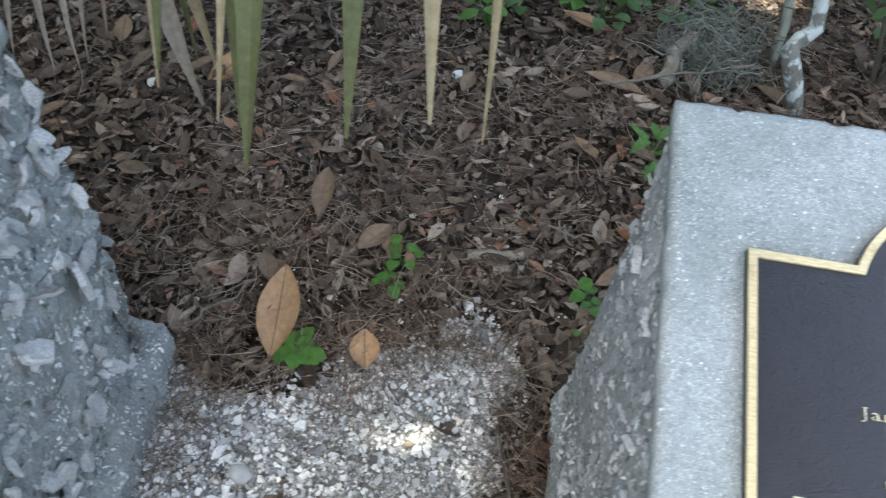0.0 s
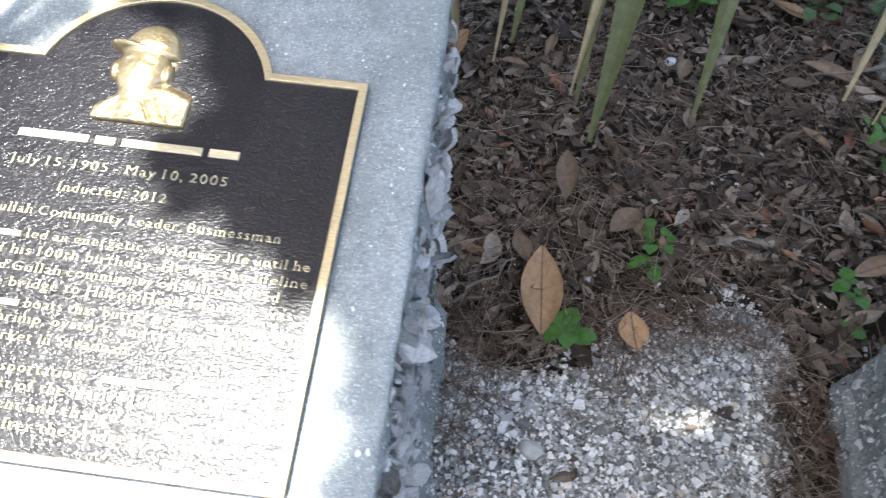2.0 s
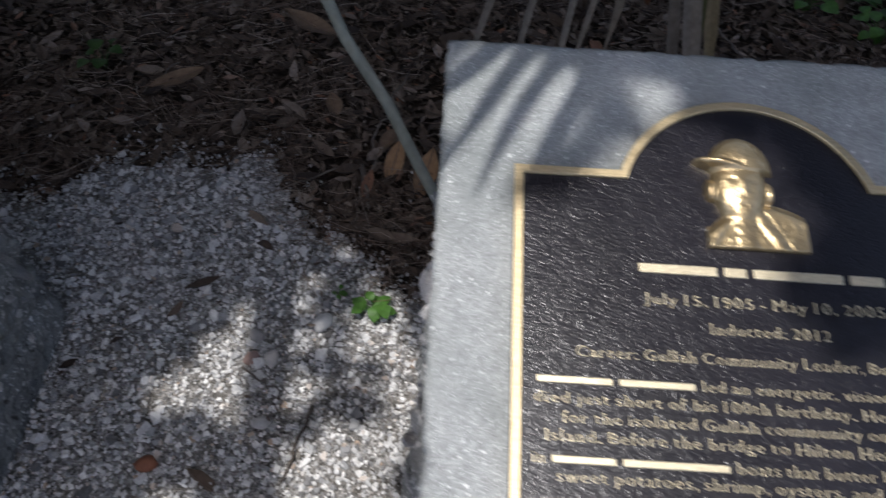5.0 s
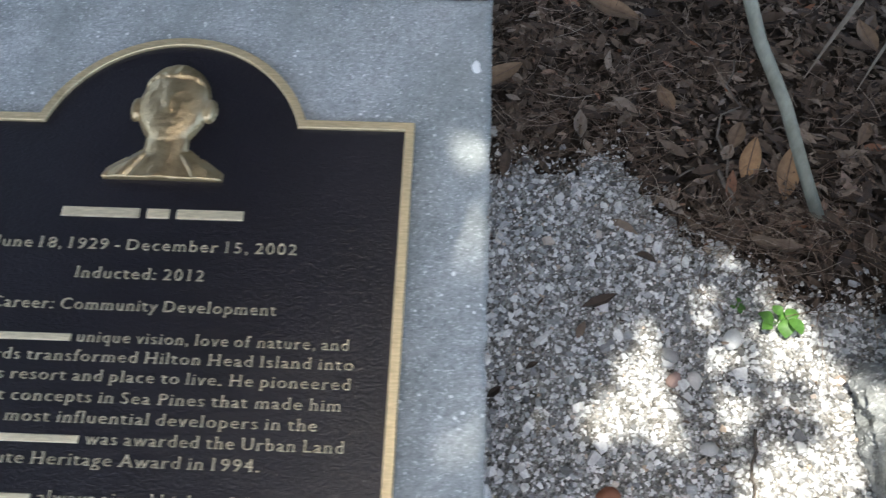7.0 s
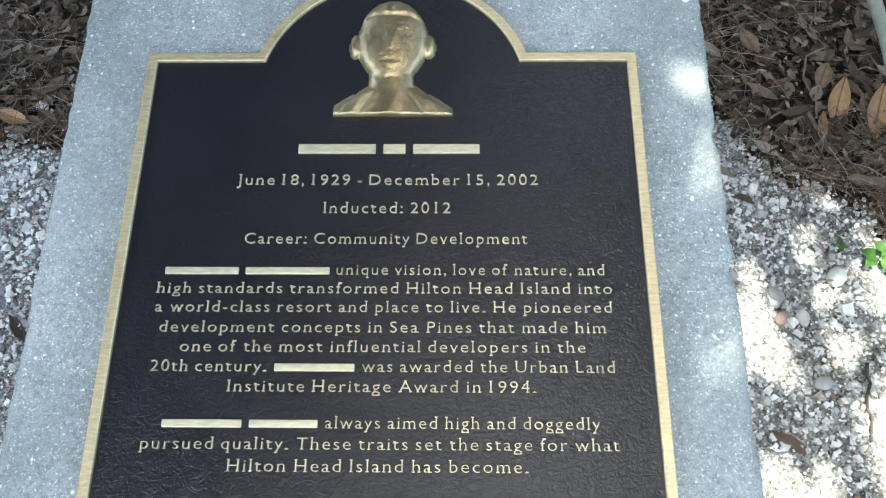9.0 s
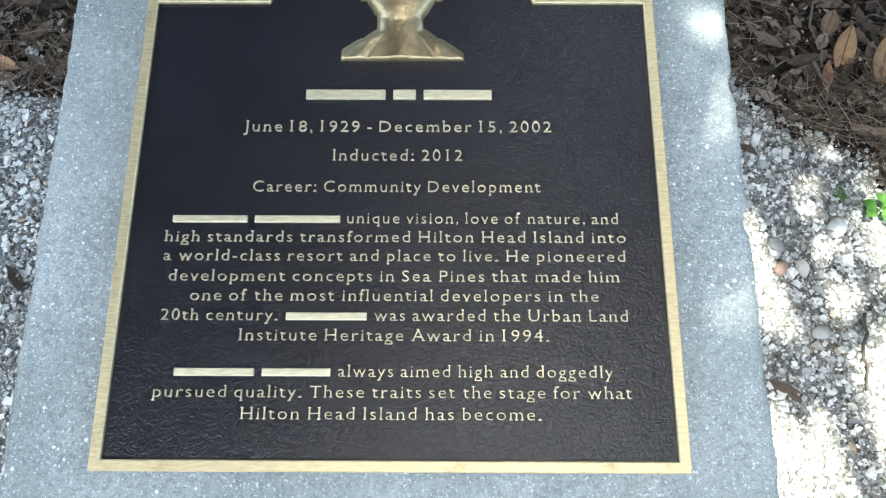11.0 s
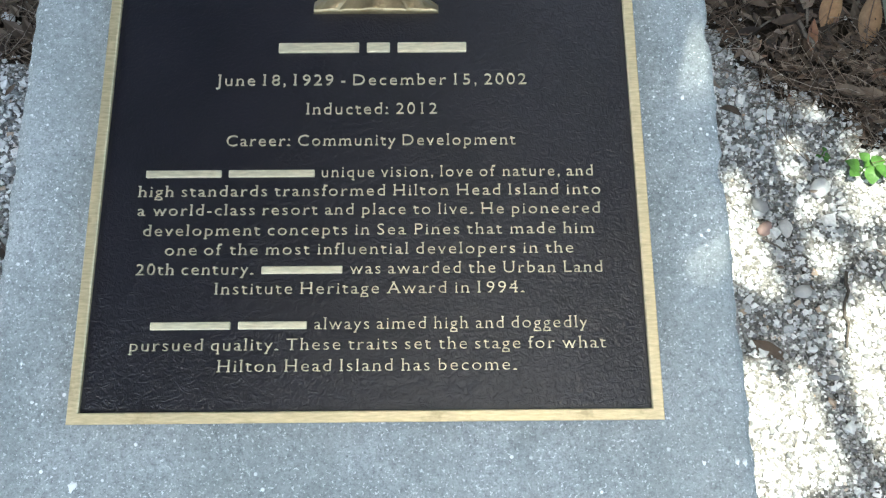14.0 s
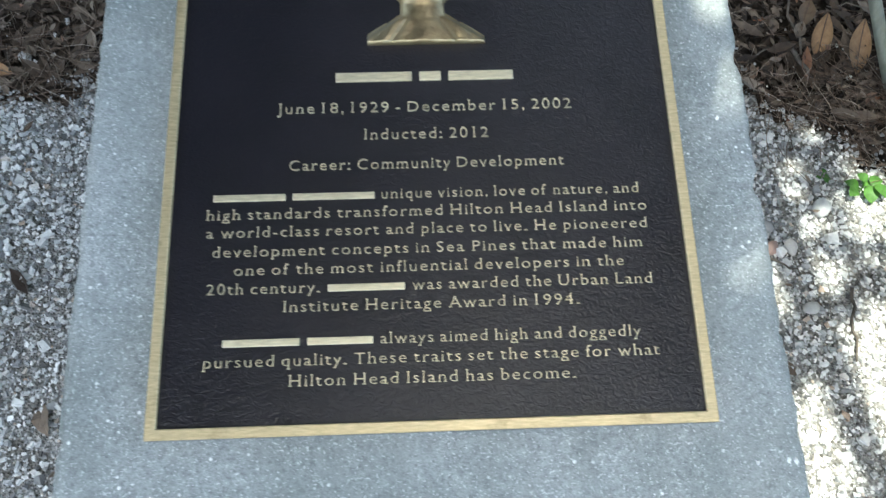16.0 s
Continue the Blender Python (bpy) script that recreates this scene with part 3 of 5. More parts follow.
OYSTERS = [oyster_mesh(s) for s in range(12)]


def side_shells(b, body, face, count, more, seed):
    """Shells set in one side of a block, each an object of its own, and more, smaller ones joined into a crust."""
    BACK = b["back"]
    rng = random.Random(seed)
    made, crust_v, crust_t, base = 0, [], [], 0
    while made < count + more:
        along = rng.uniform(0.02, 0.98)
        if face in "lr":
            u, v = (RIGHT if face == "r" else LEFT), FRONT + (BACK - FRONT) * along
            normal = Vector((1 if face == "r" else -1, 0, 0))
        else:
            u, v = LEFT + (RIGHT - LEFT) * along, (BACK if face == "b" else FRONT)
            normal = Vector((0, 1 if face == "b" else -1, 0))
        z = rng.uniform(0.03, top_z(b, v) - 0.05)
        crust = shell_crust(u, v, z, seed)
        if rng.uniform(0.05, 0.9) > crust:
            continue
        made += 1
        small = rng.random() < (0.45 if made <= count else 0.65) + (0.0 if b["worn"] else 0.25)
        size = rng.uniform(0.008, 0.017) if small else min(0.068 if b["worn"] else 0.045, max(0.016, rng.lognormvariate(-3.45 if b["worn"] else -3.75, 0.4)))
        q = normal.to_track_quat("Z", "Y").to_matrix().to_4x4()
        lean = 28 * b["rough"] * (0.4 + 0.6 * crust)
        tilt = pose(0, 0, 0, rng.gauss(0, lean), rng.gauss(0, lean), rng.gauss(0, 40) + 180 * rng.randrange(2))
        worn_off = 0.0
        if b["worn"]:
            worn_off = 0.045 * math.exp(-(math.hypot(u - RIGHT, v - BACK) / 0.09) ** 2) * min(1.0, max(0.0, (0.42 - z) / 0.25))
        p = Vector((u, v, z)) + normal * (b["rough"] * rough_side(u, v, z, seed) - 0.005 - worn_off + (rng.uniform(0.02, 0.26) if b["worn"] else rng.uniform(-0.04, 0.16)) * size)
        m = Matrix.Translation(p) @ q @ tilt @ Matrix.Diagonal((size, size * rng.uniform(0.8, 1.3), size * rng.uniform(0.5, 0.9), 1))
        tv, tt, me = OYSTERS[rng.randrange(len(OYSTERS))]
        if made <= count:
            piece("shell", me, body, m)
        else:
            crust_v.append(tv @ np.array(m.to_3x3()).T + np.array(m.translation))
            crust_t.append(np.array(tt) + base)
            base += len(tv)
    if crust_v:
        tagged(piece("shell_crust", mesh_of("shell_crust", np.concatenate(crust_v), np.concatenate(crust_t), SHELL_CRUST), body), kind="stuff")


def splash(b, cap, u, v, size, seed, tone):
    """A small dried splash or worn chip on a top."""
    rng = random.Random(seed)
    bm = bmesh.new()
    n = 11
    mid = bm.verts.new((u, v, top_z(b, v) + 0.0030))
    ring = []
    for k in range(n):
        a, r = 6.283 * k / n, size * rng.uniform(0.55, 1.15)
        x, y = u + r * math.cos(a), v + 1.3 * r * math.sin(a)
        ring.append(bm.verts.new((x, y, top_z(b, y) - 0.0005)))
    for k in range(n):
        bm.faces.new((mid, ring[k], ring[(k + 1) % n]))
    return part("splash", bm, tone, cap, "dried white splash", smooth=True)


def monument(key, seed, faces, label):
    b = BLOCKS[key]
    thing = empty("stone_pedestal", frame_of(b), label, "pedestal", "plaque pedestals")
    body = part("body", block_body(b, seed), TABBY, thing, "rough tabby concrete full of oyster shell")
    top = part("cap", block_cap(b, seed), CONCRETE, thing, "smooth trowelled grey concrete top", smooth=True)
    for k, (u, v, r) in enumerate(SPOTS[key]):
        splash(b, top, u, v, r, seed * 10 + k, SPLASH)
    return b, body, faces, seed


PEDESTALS = [
    monument("B", 3, (("r", 300, 700), ("l", 90, 150), ("b", 60, 0)), "grey tabby concrete pedestal with a sloping top, shells in its sides"),
    monument("A", 5, (("l", 290, 550), ("b", 60, 0)), "grey tabby concrete pedestal, turned a little, sun-streaked top"),
    monument("C", 8, (("r", 200, 300), ("l", 70, 60), ("b", 60, 0)), "grey tabby concrete pedestal with a pale sloping top beside gravel"),
]

# ---------------------------------------------------------------- plaques
WIDE, SHOULDER, PEAK, NOTCH_L, NOTCH_R = 0.459, 0.418, 0.508, 0.1045, 0.3565


def outline(inset, arc=40):
    """The plaque's outline, counter-clockwise, moved inwards by inset."""
    c, h = (NOTCH_L + NOTCH_R) / 2, PEAK - SHOULDER
    half = (NOTCH_R - NOTCH_L) / 2
    rad = (half * half + h * h) / (2 * h)
    cy, rr = PEAK - rad, rad - inset
    y = SHOULDER - inset
    a0 = math.asin((y - cy) / rr)
    pts = [(inset, inset), (WIDE - inset, inset), (WIDE - inset, y)]
    for k in range(arc + 1):
        a = a0 + (math.pi - 2 * a0) * k / arc
        pts.append((c + rr * math.cos(a), cy + rr * math.sin(a)))
    pts.append((inset, y))
    return pts


def plate_mesh():
    bm = bmesh.new()
    o = outline(0.0)
    top = [bm.verts.new((x, y, 0.0085)) for x, y in o]
    low = [bm.verts.new((x, y, 0.0)) for x, y in o]
    n = len(o)
    bm.faces.new(top)
    bm.faces.new(low[::-1])
    for k in range(n):
        bm.faces.new((low[k], low[(k + 1) % n], top[(k + 1) % n], top[k]))
    return bm


def border_mesh():
    """The raised rim: a flat band with bevelled edges."""
    bm = bmesh.new()
    rows = [(0.0, 0.0086), (0.0, 0.0112), (0.0008, 0.0120), (0.0080, 0.0120), (0.0088, 0.0112), (0.0088, 0.0080)]
    loops = [[bm.verts.new((x, y, z)) for x, y in outline(i)] for i, z in rows]
    for a, c in zip(loops, loops[1:]):
        n = len(a)
        for k in range(n):
            bm.faces.new((a[k], a[(k + 1) % n], c[(k + 1) % n], c[k]))
    return bm


_font_cache = {}


def spans(v, f, y):
    """Where a level line crosses the faces of a word: merged spans of x."""
    cut = []
    for q in f:
        xs = []
        for a, c in zip(q, q[1:] + q[:1]):
            (xa, ya, _), (xc, yc, _) = v[a], v[c]
            if (ya - y) * (yc - y) < 0:
                xs.append(xa + (xc - xa) * (y - ya) / (yc - ya))
        if len(xs) > 1:
            cut.append((min(xs), max(xs)))
    out = []
    for a, c in sorted(cut):
        if out and a <= out[-1][1] + 0.004:
            out[-1][1] = max(out[-1][1], c)
        else:
            out.append([a, c])
    return out


def serifed(v, f):
    """Small feet on the upright strokes, as on a cast roman letter."""
    boxes, d = [], v[:, 2].max()
    for y, lo, hi, l, r in ((0.035, 0.0, 0.045, 0.05, 0.05), (-0.165, -0.205, -0.16, 0.05, 0.05), (0.445, 0.445, 0.49, 0.06, 0.0), (0.655, 0.65, 0.695, 0.05, 0.03)):
        for a, c in spans(v, f, y):
            if 0.03 < c - a < 0.125 and not any(q[0] < c and q[1] > a for q in spans(v, f, lo - 0.03 if y < 0.3 else hi + 0.05)):
                boxes.append((a - l, c + r, lo, hi))
    vs, fs = [tuple(p) for p in v], list(f)
    for a, c, lo, hi in boxes:
        n = len(vs)
        vs += [(a, lo, d), (c, lo, d), (c, hi, d), (a, hi, d), (a, lo, 0), (c, lo, 0), (c, hi, 0), (a, hi, 0)]
        fs += [(n, n + 1, n + 2, n + 3), (n + 4, n + 5, n + 1, n), (n + 5, n + 6, n + 2, n + 1), (n + 6, n + 7, n + 3, n + 2), (n + 7, n + 4, n, n + 3)]
    return np.array(vs), fs


def word_mesh(text):
    """A word in the built-in font at size 1: verts and faces, with width and capital height."""
    if text not in _font_cache:
        cu = bpy.data.curves.new("letters", "FONT")
        cu.body, cu.size, cu.extrude, cu.resolution_u, cu.space_character = text, 1.0, 0.06, 3, 1.18
        cu.bevel_depth, cu.bevel_resolution, cu.offset = 0.010, 0, -0.026
        ob = bpy.data.objects.new("letters", cu)
        me = bpy.data.meshes.new_from_object(ob)
        v = np.array([x.co[:] for x in me.vertices]).reshape(-1, 3)
        f = [tuple(p.vertices) for p in me.polygons]
        bpy.data.meshes.remove(me)
        bpy.data.objects.remove(ob)
        bpy.data.curves.remove(cu)
        _font_cache[text] = serifed(v, f)
    return _font_cache[text]


def lettering(words, u0, u1, base, cap, parent):
    """One line of raised letters from u0 to u1. A word given as a number is a plain bar of that many letters."""
    unit = cap / 0.70
    items, x = [], 0.0
    for w in words:
        if isinstance(w, int):
            items.append((x, w, None))
            x += 0.62 * w
        else:
            v, f = word_mesh(w)
            items.append((x - v[:, 0].min(), v, f))
            x += v[:, 0].max() - v[:, 0].min()
        x += 0.42
    k = (u1 - u0) / (x - 0.42)
    bm = bmesh.new()
    for at, v, f in items:
        if f is None:
            lo, hi = u0 + at * k, u0 + (at + 0.62 * v) * k
            for a, c in ((lo, hi),):
                r = bmesh.ops.create_cube(bm, size=1.0)["verts"]
                for q in r:
                    q.co = Vector(((a + c) / 2 + q.co.x * (c - a), base + cap * 0.36 + q.co.y * cap * 0.66, 0.0092 + q.co.z * 0.0026))
                edges = list({e for q in r for e in q.link_edges})
                bmesh.ops.bevel(bm, geom=edges, offset=0.0007, segments=2, affect="EDGES", profile=0.5)
            continue
        vs = [bm.verts.new((u0 + (at + p[0]) * k, base + p[1] * unit, 0.0092 + p[2] * 0.0185)) for p in v]
        for q in f:
            try:
                bm.faces.new([vs[i] for i in q])
            except ValueError:
                pass
    return part("lettering", bm, LETTER, parent)


def bust_mesh(u0, u1, v0, v1, cap):
    """A plain cast head and shoulders in low relief."""
    bm = bmesh.new()
    w, h = u1 - u0, v1 - v0
    nx, ny = 84, 100
    hx, hy, rx, ry = (0.39, 0.52, 0.28, 0.34) if cap else (0.48, 0.60, 0.315, 0.37)

    def dome(x, y, cx, cy, ax, ay, power=0.45):
        return max(0.0, 1 - ((x - cx) / ax) ** 2 - ((y - cy) / ay) ** 2) ** power

    def soft(k):
        k = min(1.0, max(0.0, k))
        return k * k * (3 - 2 * k)

    def height(x, y):
        taper = 1 - 0.22 * soft((hy - y) / ry)
        z = 0.86 * dome(x, y, hx, hy, rx * taper, ry)
        if z > 0.3:
            lx, ly = (x - hx) / rx, (y - hy) / ry
            z += 0.07 * max(0.0, 1 - abs(lx) / 0.20) * soft((ly + 0.30) / 0.1) * soft((0.25 - ly) / 0.3)
            z -= 0.05 * dome(abs(lx), ly, 0.36, 0.12, 0.24, 0.13, 1.0)
            z -= 0.03 * dome(lx, ly, 0, -0.50, 0.32, 0.05, 1.0)
        for side in (-1, 1):
            z = max(z, 0.50 * dome(x, y, hx + side * rx * 1.02, hy - 0.02, 0.055, 0.10))
        if y < hy - 0.1:
            z = max(z, 0.50 * dome(x, 0, hx, 0, 0.19, 1))
        peak = hx + (0.26 if cap else 0.0)
        rise = (0.42 if cap else 0.30) - 0.55 * abs(x - peak) ** 1.7
        if not cap:
            rise = 0.31 - 0.62 * abs(x - hx) ** 1.5
        if y < rise and (0.04 if cap else 0.0) < x < 1.0:
            d = abs(x - hx)
            s = 0.44 * soft((rise - y) / 0.10) * (1 - 0.3 * d)
            fold = d - (0.05 + 0.75 * (0.30 - y))
            s -= 0.12 * max(0.0, 1 - abs(fold) / 0.020)
            s += 0.06 * max(0.0, 1 - abs(fold - 0.075) / 0.075)
            s -= 0.06 * max(0.0, 1 - abs(fold - 0.17) / 0.014)
            z = max(z, s)
        if cap:
            if y > 0.66:
                z = max(z, (0.90 + 0.06 * soft((y - 0.70) / 0.05)) * dome(x, y, hx + 0.03, 0.68, 0.32, 0.32))
            z = max(z, 1.02 * dome(x, y, hx - 0.13, 0.69 - 0.16 * (x - hx), 0.31, 0.050))
        elif z > 0 and y > 0.3:
            line = y - (hy + 0.20 - 0.5 * max(0.0, abs(x - hx) - 0.16))
            z += 0.17 * soft(line / 0.04) * (z > 0.2) + (0.02 * math.sin(70 * x - 25 * y) if line > 0.02 else 0.0)
        if z > 0.05:
            z += 0.030 * noise.noise(Vector((x * 8, y * 8, 2.0 + cap))) + 0.015 * noise.noise(Vector((x * 22, y * 22, 5.0)))
        return z

    grid = {}
    depth = 0.017
    for j in range(ny + 1):
        for i in range(nx + 1):
            x, y = -0.05 + 1.1 * i / nx, j / ny
            grid[i, j] = (x, y, height(x, y) if j < ny else 0.0)
    made = {}

    def vert(i, j):
        if (i, j) not in made:
            x, y, z = grid[i, j]
            made[i, j] = bm.verts.new((u0 + w * x, v0 + h * y, 0.0083 + depth * z))
        return made[i, j]

    for j in range(ny):
        for i in range(nx):
            q = ((i, j), (i + 1, j), (i + 1, j + 1), (i, j + 1))
            if max(grid[k][2] for k in q) > 0:
                bm.faces.new([vert(*k) for k in q])
    bm.verts.ensure_lookup_table()
    low = [e for e in bm.edges if e.is_boundary]
    ex = bmesh.ops.extrude_edge_only(bm, edges=low)["geom"]
    for g in ex:
        if isinstance(g, bmesh.types.BMVert):
            g.co.z = 0.0080
    return bm


PLATE_ME = None


def plaque(key, label, lines, bust):
    b = BLOCKS[key]
    m = frame_of(b) @ pose(0, 0, b["z"] - 0.0115, b["slope"], 0, 0)
    thing = empty("bronze_plaque", m, label, "plaque", "memorial plaques")
    part("plate", plate_mesh(), PATINA, thing, "dark leather-textured bronze field")
    part("border", border_mesh(), BRASS, thing, "polished brass-coloured raised border")
    if bust:
        part("portrait_relief", bust_mesh(*bust), RELIEF, thing, "plain golden bronze head-and-shoulders relief", smooth=True)
    for words, u0, u1, base, cap in lines:
        lettering(words, u0, u1, base, cap, thing)
    return thing


S = 0.0094
plaque("C", "dark bronze memorial plaque with gold lettering and arched top", [
    ((7, 2, 6), 0.1485, 0.3115, 0.3125, 0.0140),
    (("June", "18,", "1929", "-", "December", "15,", "2002"), 0.0965, 0.3625, 0.2821, 0.0102),
    (("Inducted:", "2012"), 0.1745, 0.2855, 0.2552, 0.0102),
    (("Career:", "Community", "Development"), 0.1085, 0.3515, 0.2268, 0.0100),
    ((7, 8, "unique", "vision,", "love", "of", "nature,", "and"), 0.0435, 0.4155, 0.1989, S),
    (("high", "standards", "transformed", "Hilton", "Head", "Island", "into"), 0.0385, 0.4205, 0.1826, S),
    (("a", "world-class", "resort", "and", "place", "to", "live.", "He", "pioneered"), 0.0395, 0.4195, 0.1664, S),
    (("development", "concepts", "in", "Sea", "Pines", "that", "made", "him"), 0.0455, 0.4135, 0.1492, S),
    (("one", "of", "the", "most", "influential", "developers", "in", "the"), 0.0645, 0.3955, 0.1329, S),
    (("20th", "century.", 7, "was", "awarded", "the", "Urban", "Land"), 0.0425, 0.4185, 0.1167, S),
    (("Institute", "Heritage", "Award", "in", "1994."), 0.1065, 0.3545, 0.1005, S),
    ((7, 6, "always", "aimed", "high", "and", "doggedly"), 0.0575, 0.4035, 0.0720, S),
    (("pursued", "quality.", "These", "traits", "set", "the", "stage", "for", "what"), 0.0425, 0.4175, 0.0558, S),
    (("Hilton", "Head", "Island", "has", "become."), 0.1125, 0.3465, 0.0391, S),
], (0.1785, 0.2865, 0.351, 0.4785, False))
plaque("B", "sunlit dark bronze memorial plaque with gold lettering and capped bust", [
    ((7, 2, 8, 3), 0.1175, 0.3455, 0.3096, 0.0140),
    (("July", "15,", "1905", "-", "May", "10,", "2005"), 0.1205, 0.3405, 0.2794, 0.0102),
    (("Inducted:", "2012"), 0.1785, 0.2865, 0.2533, 0.0102),
    (("Career:", "Gullah", "Community", "Leader,", "Businessman"), 0.0575, 0.4065, 0.2257, 0.0100),
    ((7, 7, "led", "an", "energetic,", "visionary", "life", "until", "he"), 0.0225, 0.4395, 0.2006, S),
    (("died", "just", "short", "of", "his", "100th", "birthday.", "He", "was", "the", "lifeline"), 0.0205, 0.4405, 0.1837, S),
    (("for", "the", "isolated", "Gullah", "community", "on", "Hilton", "Head"), 0.0445, 0.4175, 0.1673, S),
    (("Island.", "Before", "the", "bridge", "to", "Hilton", "Head", "Island,", "it", "was"), 0.0295, 0.4335, 0.1515, S),
    (("in", 6, 10, "boats", "that", "butter", "beans,", "watermelon,"), 0.0185, 0.4425, 0.1331, S),
    (("sweet", "potatoes,", "shrimp,", "oysters,", "and", "crab", "made", "it", "to"), 0.0395, 0.4215, 0.1187, S),
    (("market", "in", "Savannah."), 0.1575, 0.2995, 0.1018, S),
    (("Known", "as", "\u201cMr.", "Transportation,\u201d", 7, 7), 0.0485, 0.4135, 0.0747, S),
    (("represents", "the", "finest", "of", "the", "Native", "Islanders", "who"), 0.0535, 0.4095, 0.0594, S),
    (("brought", "encouragement", "and", "change", "to", "Hilton", "Head"), 0.0425, 0.4195, 0.0425, S),
    (("Island", "before", "and", "after", "the", "bridge", "was", "built."), 0.0675, 0.3935, 0.0261, S),
], (0.1815, 0.2800, 0.339, 0.463, True))
plaque("A", "dark bronze memorial plaque with a gold border, partly shaded", [
    (("Janu", 3, 8), 0.100, 0.300, 0.2690, 0.0102),
    ((7, 6), 0.118, 0.300, 0.2110, 0.0100),
    ((8, 7, 6), 0.040, 0.420, 0.1850, S),
], None)

# ---------------------------------------------------------------- loose things on the ground


def fallen_leaf(x, y, length, width, yaw, label, material=MAGNOLIA, tilt=(4, 0), curl=0.12, fold=0.2, name="fallen_leaf", lift=0.030):
    v, t = leaf_shape(12, fold, curl, 0.02, 0.02, 1.0)
    v = np.array(v) * (width, length, length * 0.35)
    z = float(relief(np.float64(x), np.float64(y))) + lift
    thing = empty(name, pose(x, y, z, tilt[0], tilt[1], yaw), label, "leaf", "large fallen leaves")
    piece("blade", mesh_of("blade", v, t, material, True), thing)
    mid = [(0, length * (k / 6 - 0.5), 0.35 * length * curl * (k / 6 - 0.5) ** 2 * 4 + 0.001) for k in range(-1, 7)]
    part("midrib", tube(mid, [0.0013] * 8, 5), NEEDLE, thing)
    return thing


fallen_leaf(-0.327, 0.848, 0.205, 0.086, 2, "large tan magnolia leaf lying flat beside gravel", curl=0.06, lift=0.040)
fallen_leaf(-0.144, 0.778, 0.084, 0.060, 8, "small orange-tan dry leaf at the gravel's edge")
fallen_leaf(-0.287, 1.150, 0.140, 0.050, 0, "curled dull brown leaf among the litter", DULL_LEAF, fold=0.7)
fallen_leaf(-0.372, 0.955, 0.075, 0.040, 25, "small yellowish dead leaf under a larger one", DULL_LEAF)
fallen_leaf(-0.600, 1.560, 0.150, 0.065, -35, "broad brown leaf in deep litter", MAGNOLIA, tilt=(10, 14))
fallen_leaf(0.400, 1.630, 0.170, 0.050, 70, "long grey-brown curled leaf behind the pedestals", DULL_LEAF, fold=0.6)
fallen_leaf(-1.175, 1.232, 0.130, 0.052, -10, "tan magnolia leaf standing in dark litter", MAGNOLIA, tilt=(22, 10))
fallen_leaf(-1.268, 1.337, 0.085, 0.038, -25, "pale folded dry leaf", DULL_LEAF, fold=0.6)
fallen_leaf(-1.413, 1.446, 0.080, 0.040, 20, "greyish dry leaf among dark litter", DULL_LEAF)
fallen_leaf(-1.518, 1.753, 0.180, 0.060, 60, "long brown magnolia leaf in shade", DULL_LEAF)
fallen_leaf(-1.809, 1.494, 0.140, 0.055, -60, "broad dull leaf in shade behind the gravel", DULL_LEAF)
fallen_leaf(-1.249, 1.267, 0.110, 0.045, -15, "brown upright leaf beside the pedestal", MAGNOLIA, tilt=(30, 0))
fallen_leaf(-3.081, 1.220, 0.090, 0.035, 70, "yellow-brown leaf in dark litter", MAGNOLIA)
fallen_leaf(0.340, 1.880, 0.160, 0.060, 80, "large russet leaf before the undergrowth", MAGNOLIA, tilt=(12, 5))
fallen_leaf(0.230, 2.030, 0.190, 0.060, 84, "pale sunlit husk-like leaf far back", PALM_TAN, fold=0.8)
_rng = random.Random(77)
for _i in range(46):
    _x, _y = _rng.uniform(-3.3, 1.4), _rng.uniform(0.95, 2.3)
    if gravel_reach(np.float64(_x), np.float64(_y)) < -0.03 and not in_block(np.float64(_x), np.float64(_y), 0.06):
        fallen_leaf(_x, _y, _rng.uniform(0.07, 0.13), _rng.uniform(0.026, 0.05), _rng.uniform(0, 360), "dry brown leaf lying in the litter", DULL_LEAF, (_rng.uniform(-12, 12), _rng.uniform(-12, 12)), _rng.uniform(-0.1, 0.25), _rng.uniform(0.2, 0.8))


def pebble(x, y, size, label, tone, flat=0.55, seed=0, name="pebble"):
    bm = bmesh.new()
    bmesh.ops.create_icosphere(bm, subdivisions=2, radius=0.5)
    for v in bm.verts:
        v.co *= 1 + 0.28 * noise.noise(v.co * 2.3 + Vector((seed, 0, 0)))
        v.co = Vector((v.co.x * size, v.co.y * size * 0.75, v.co.z * size * flat))
    m = Mat("pebble_" + name, 0.7)
    s = m.ramp(m.noise(90, 4), (0.3, tuple(c * 0.75 for c in tone)), (0.7, tone))
    m.color(s)
    me = bpy.data.meshes.new(name)
    bm.to_mesh(me)
    bm.free()
    me.polygons.foreach_set("use_smooth", [True] * len(me.polygons))
    me.materials.append(m.m)
    ob = new(name, me)
    ob.matrix_basis = pose(x, y, float(relief(np.float64(x), np.float64(y))) + 0.008 + size * flat * 0.28, 4, -5, seed * 47 % 360)
    return tagged(ob, label, "pebble", "loose pebbles")


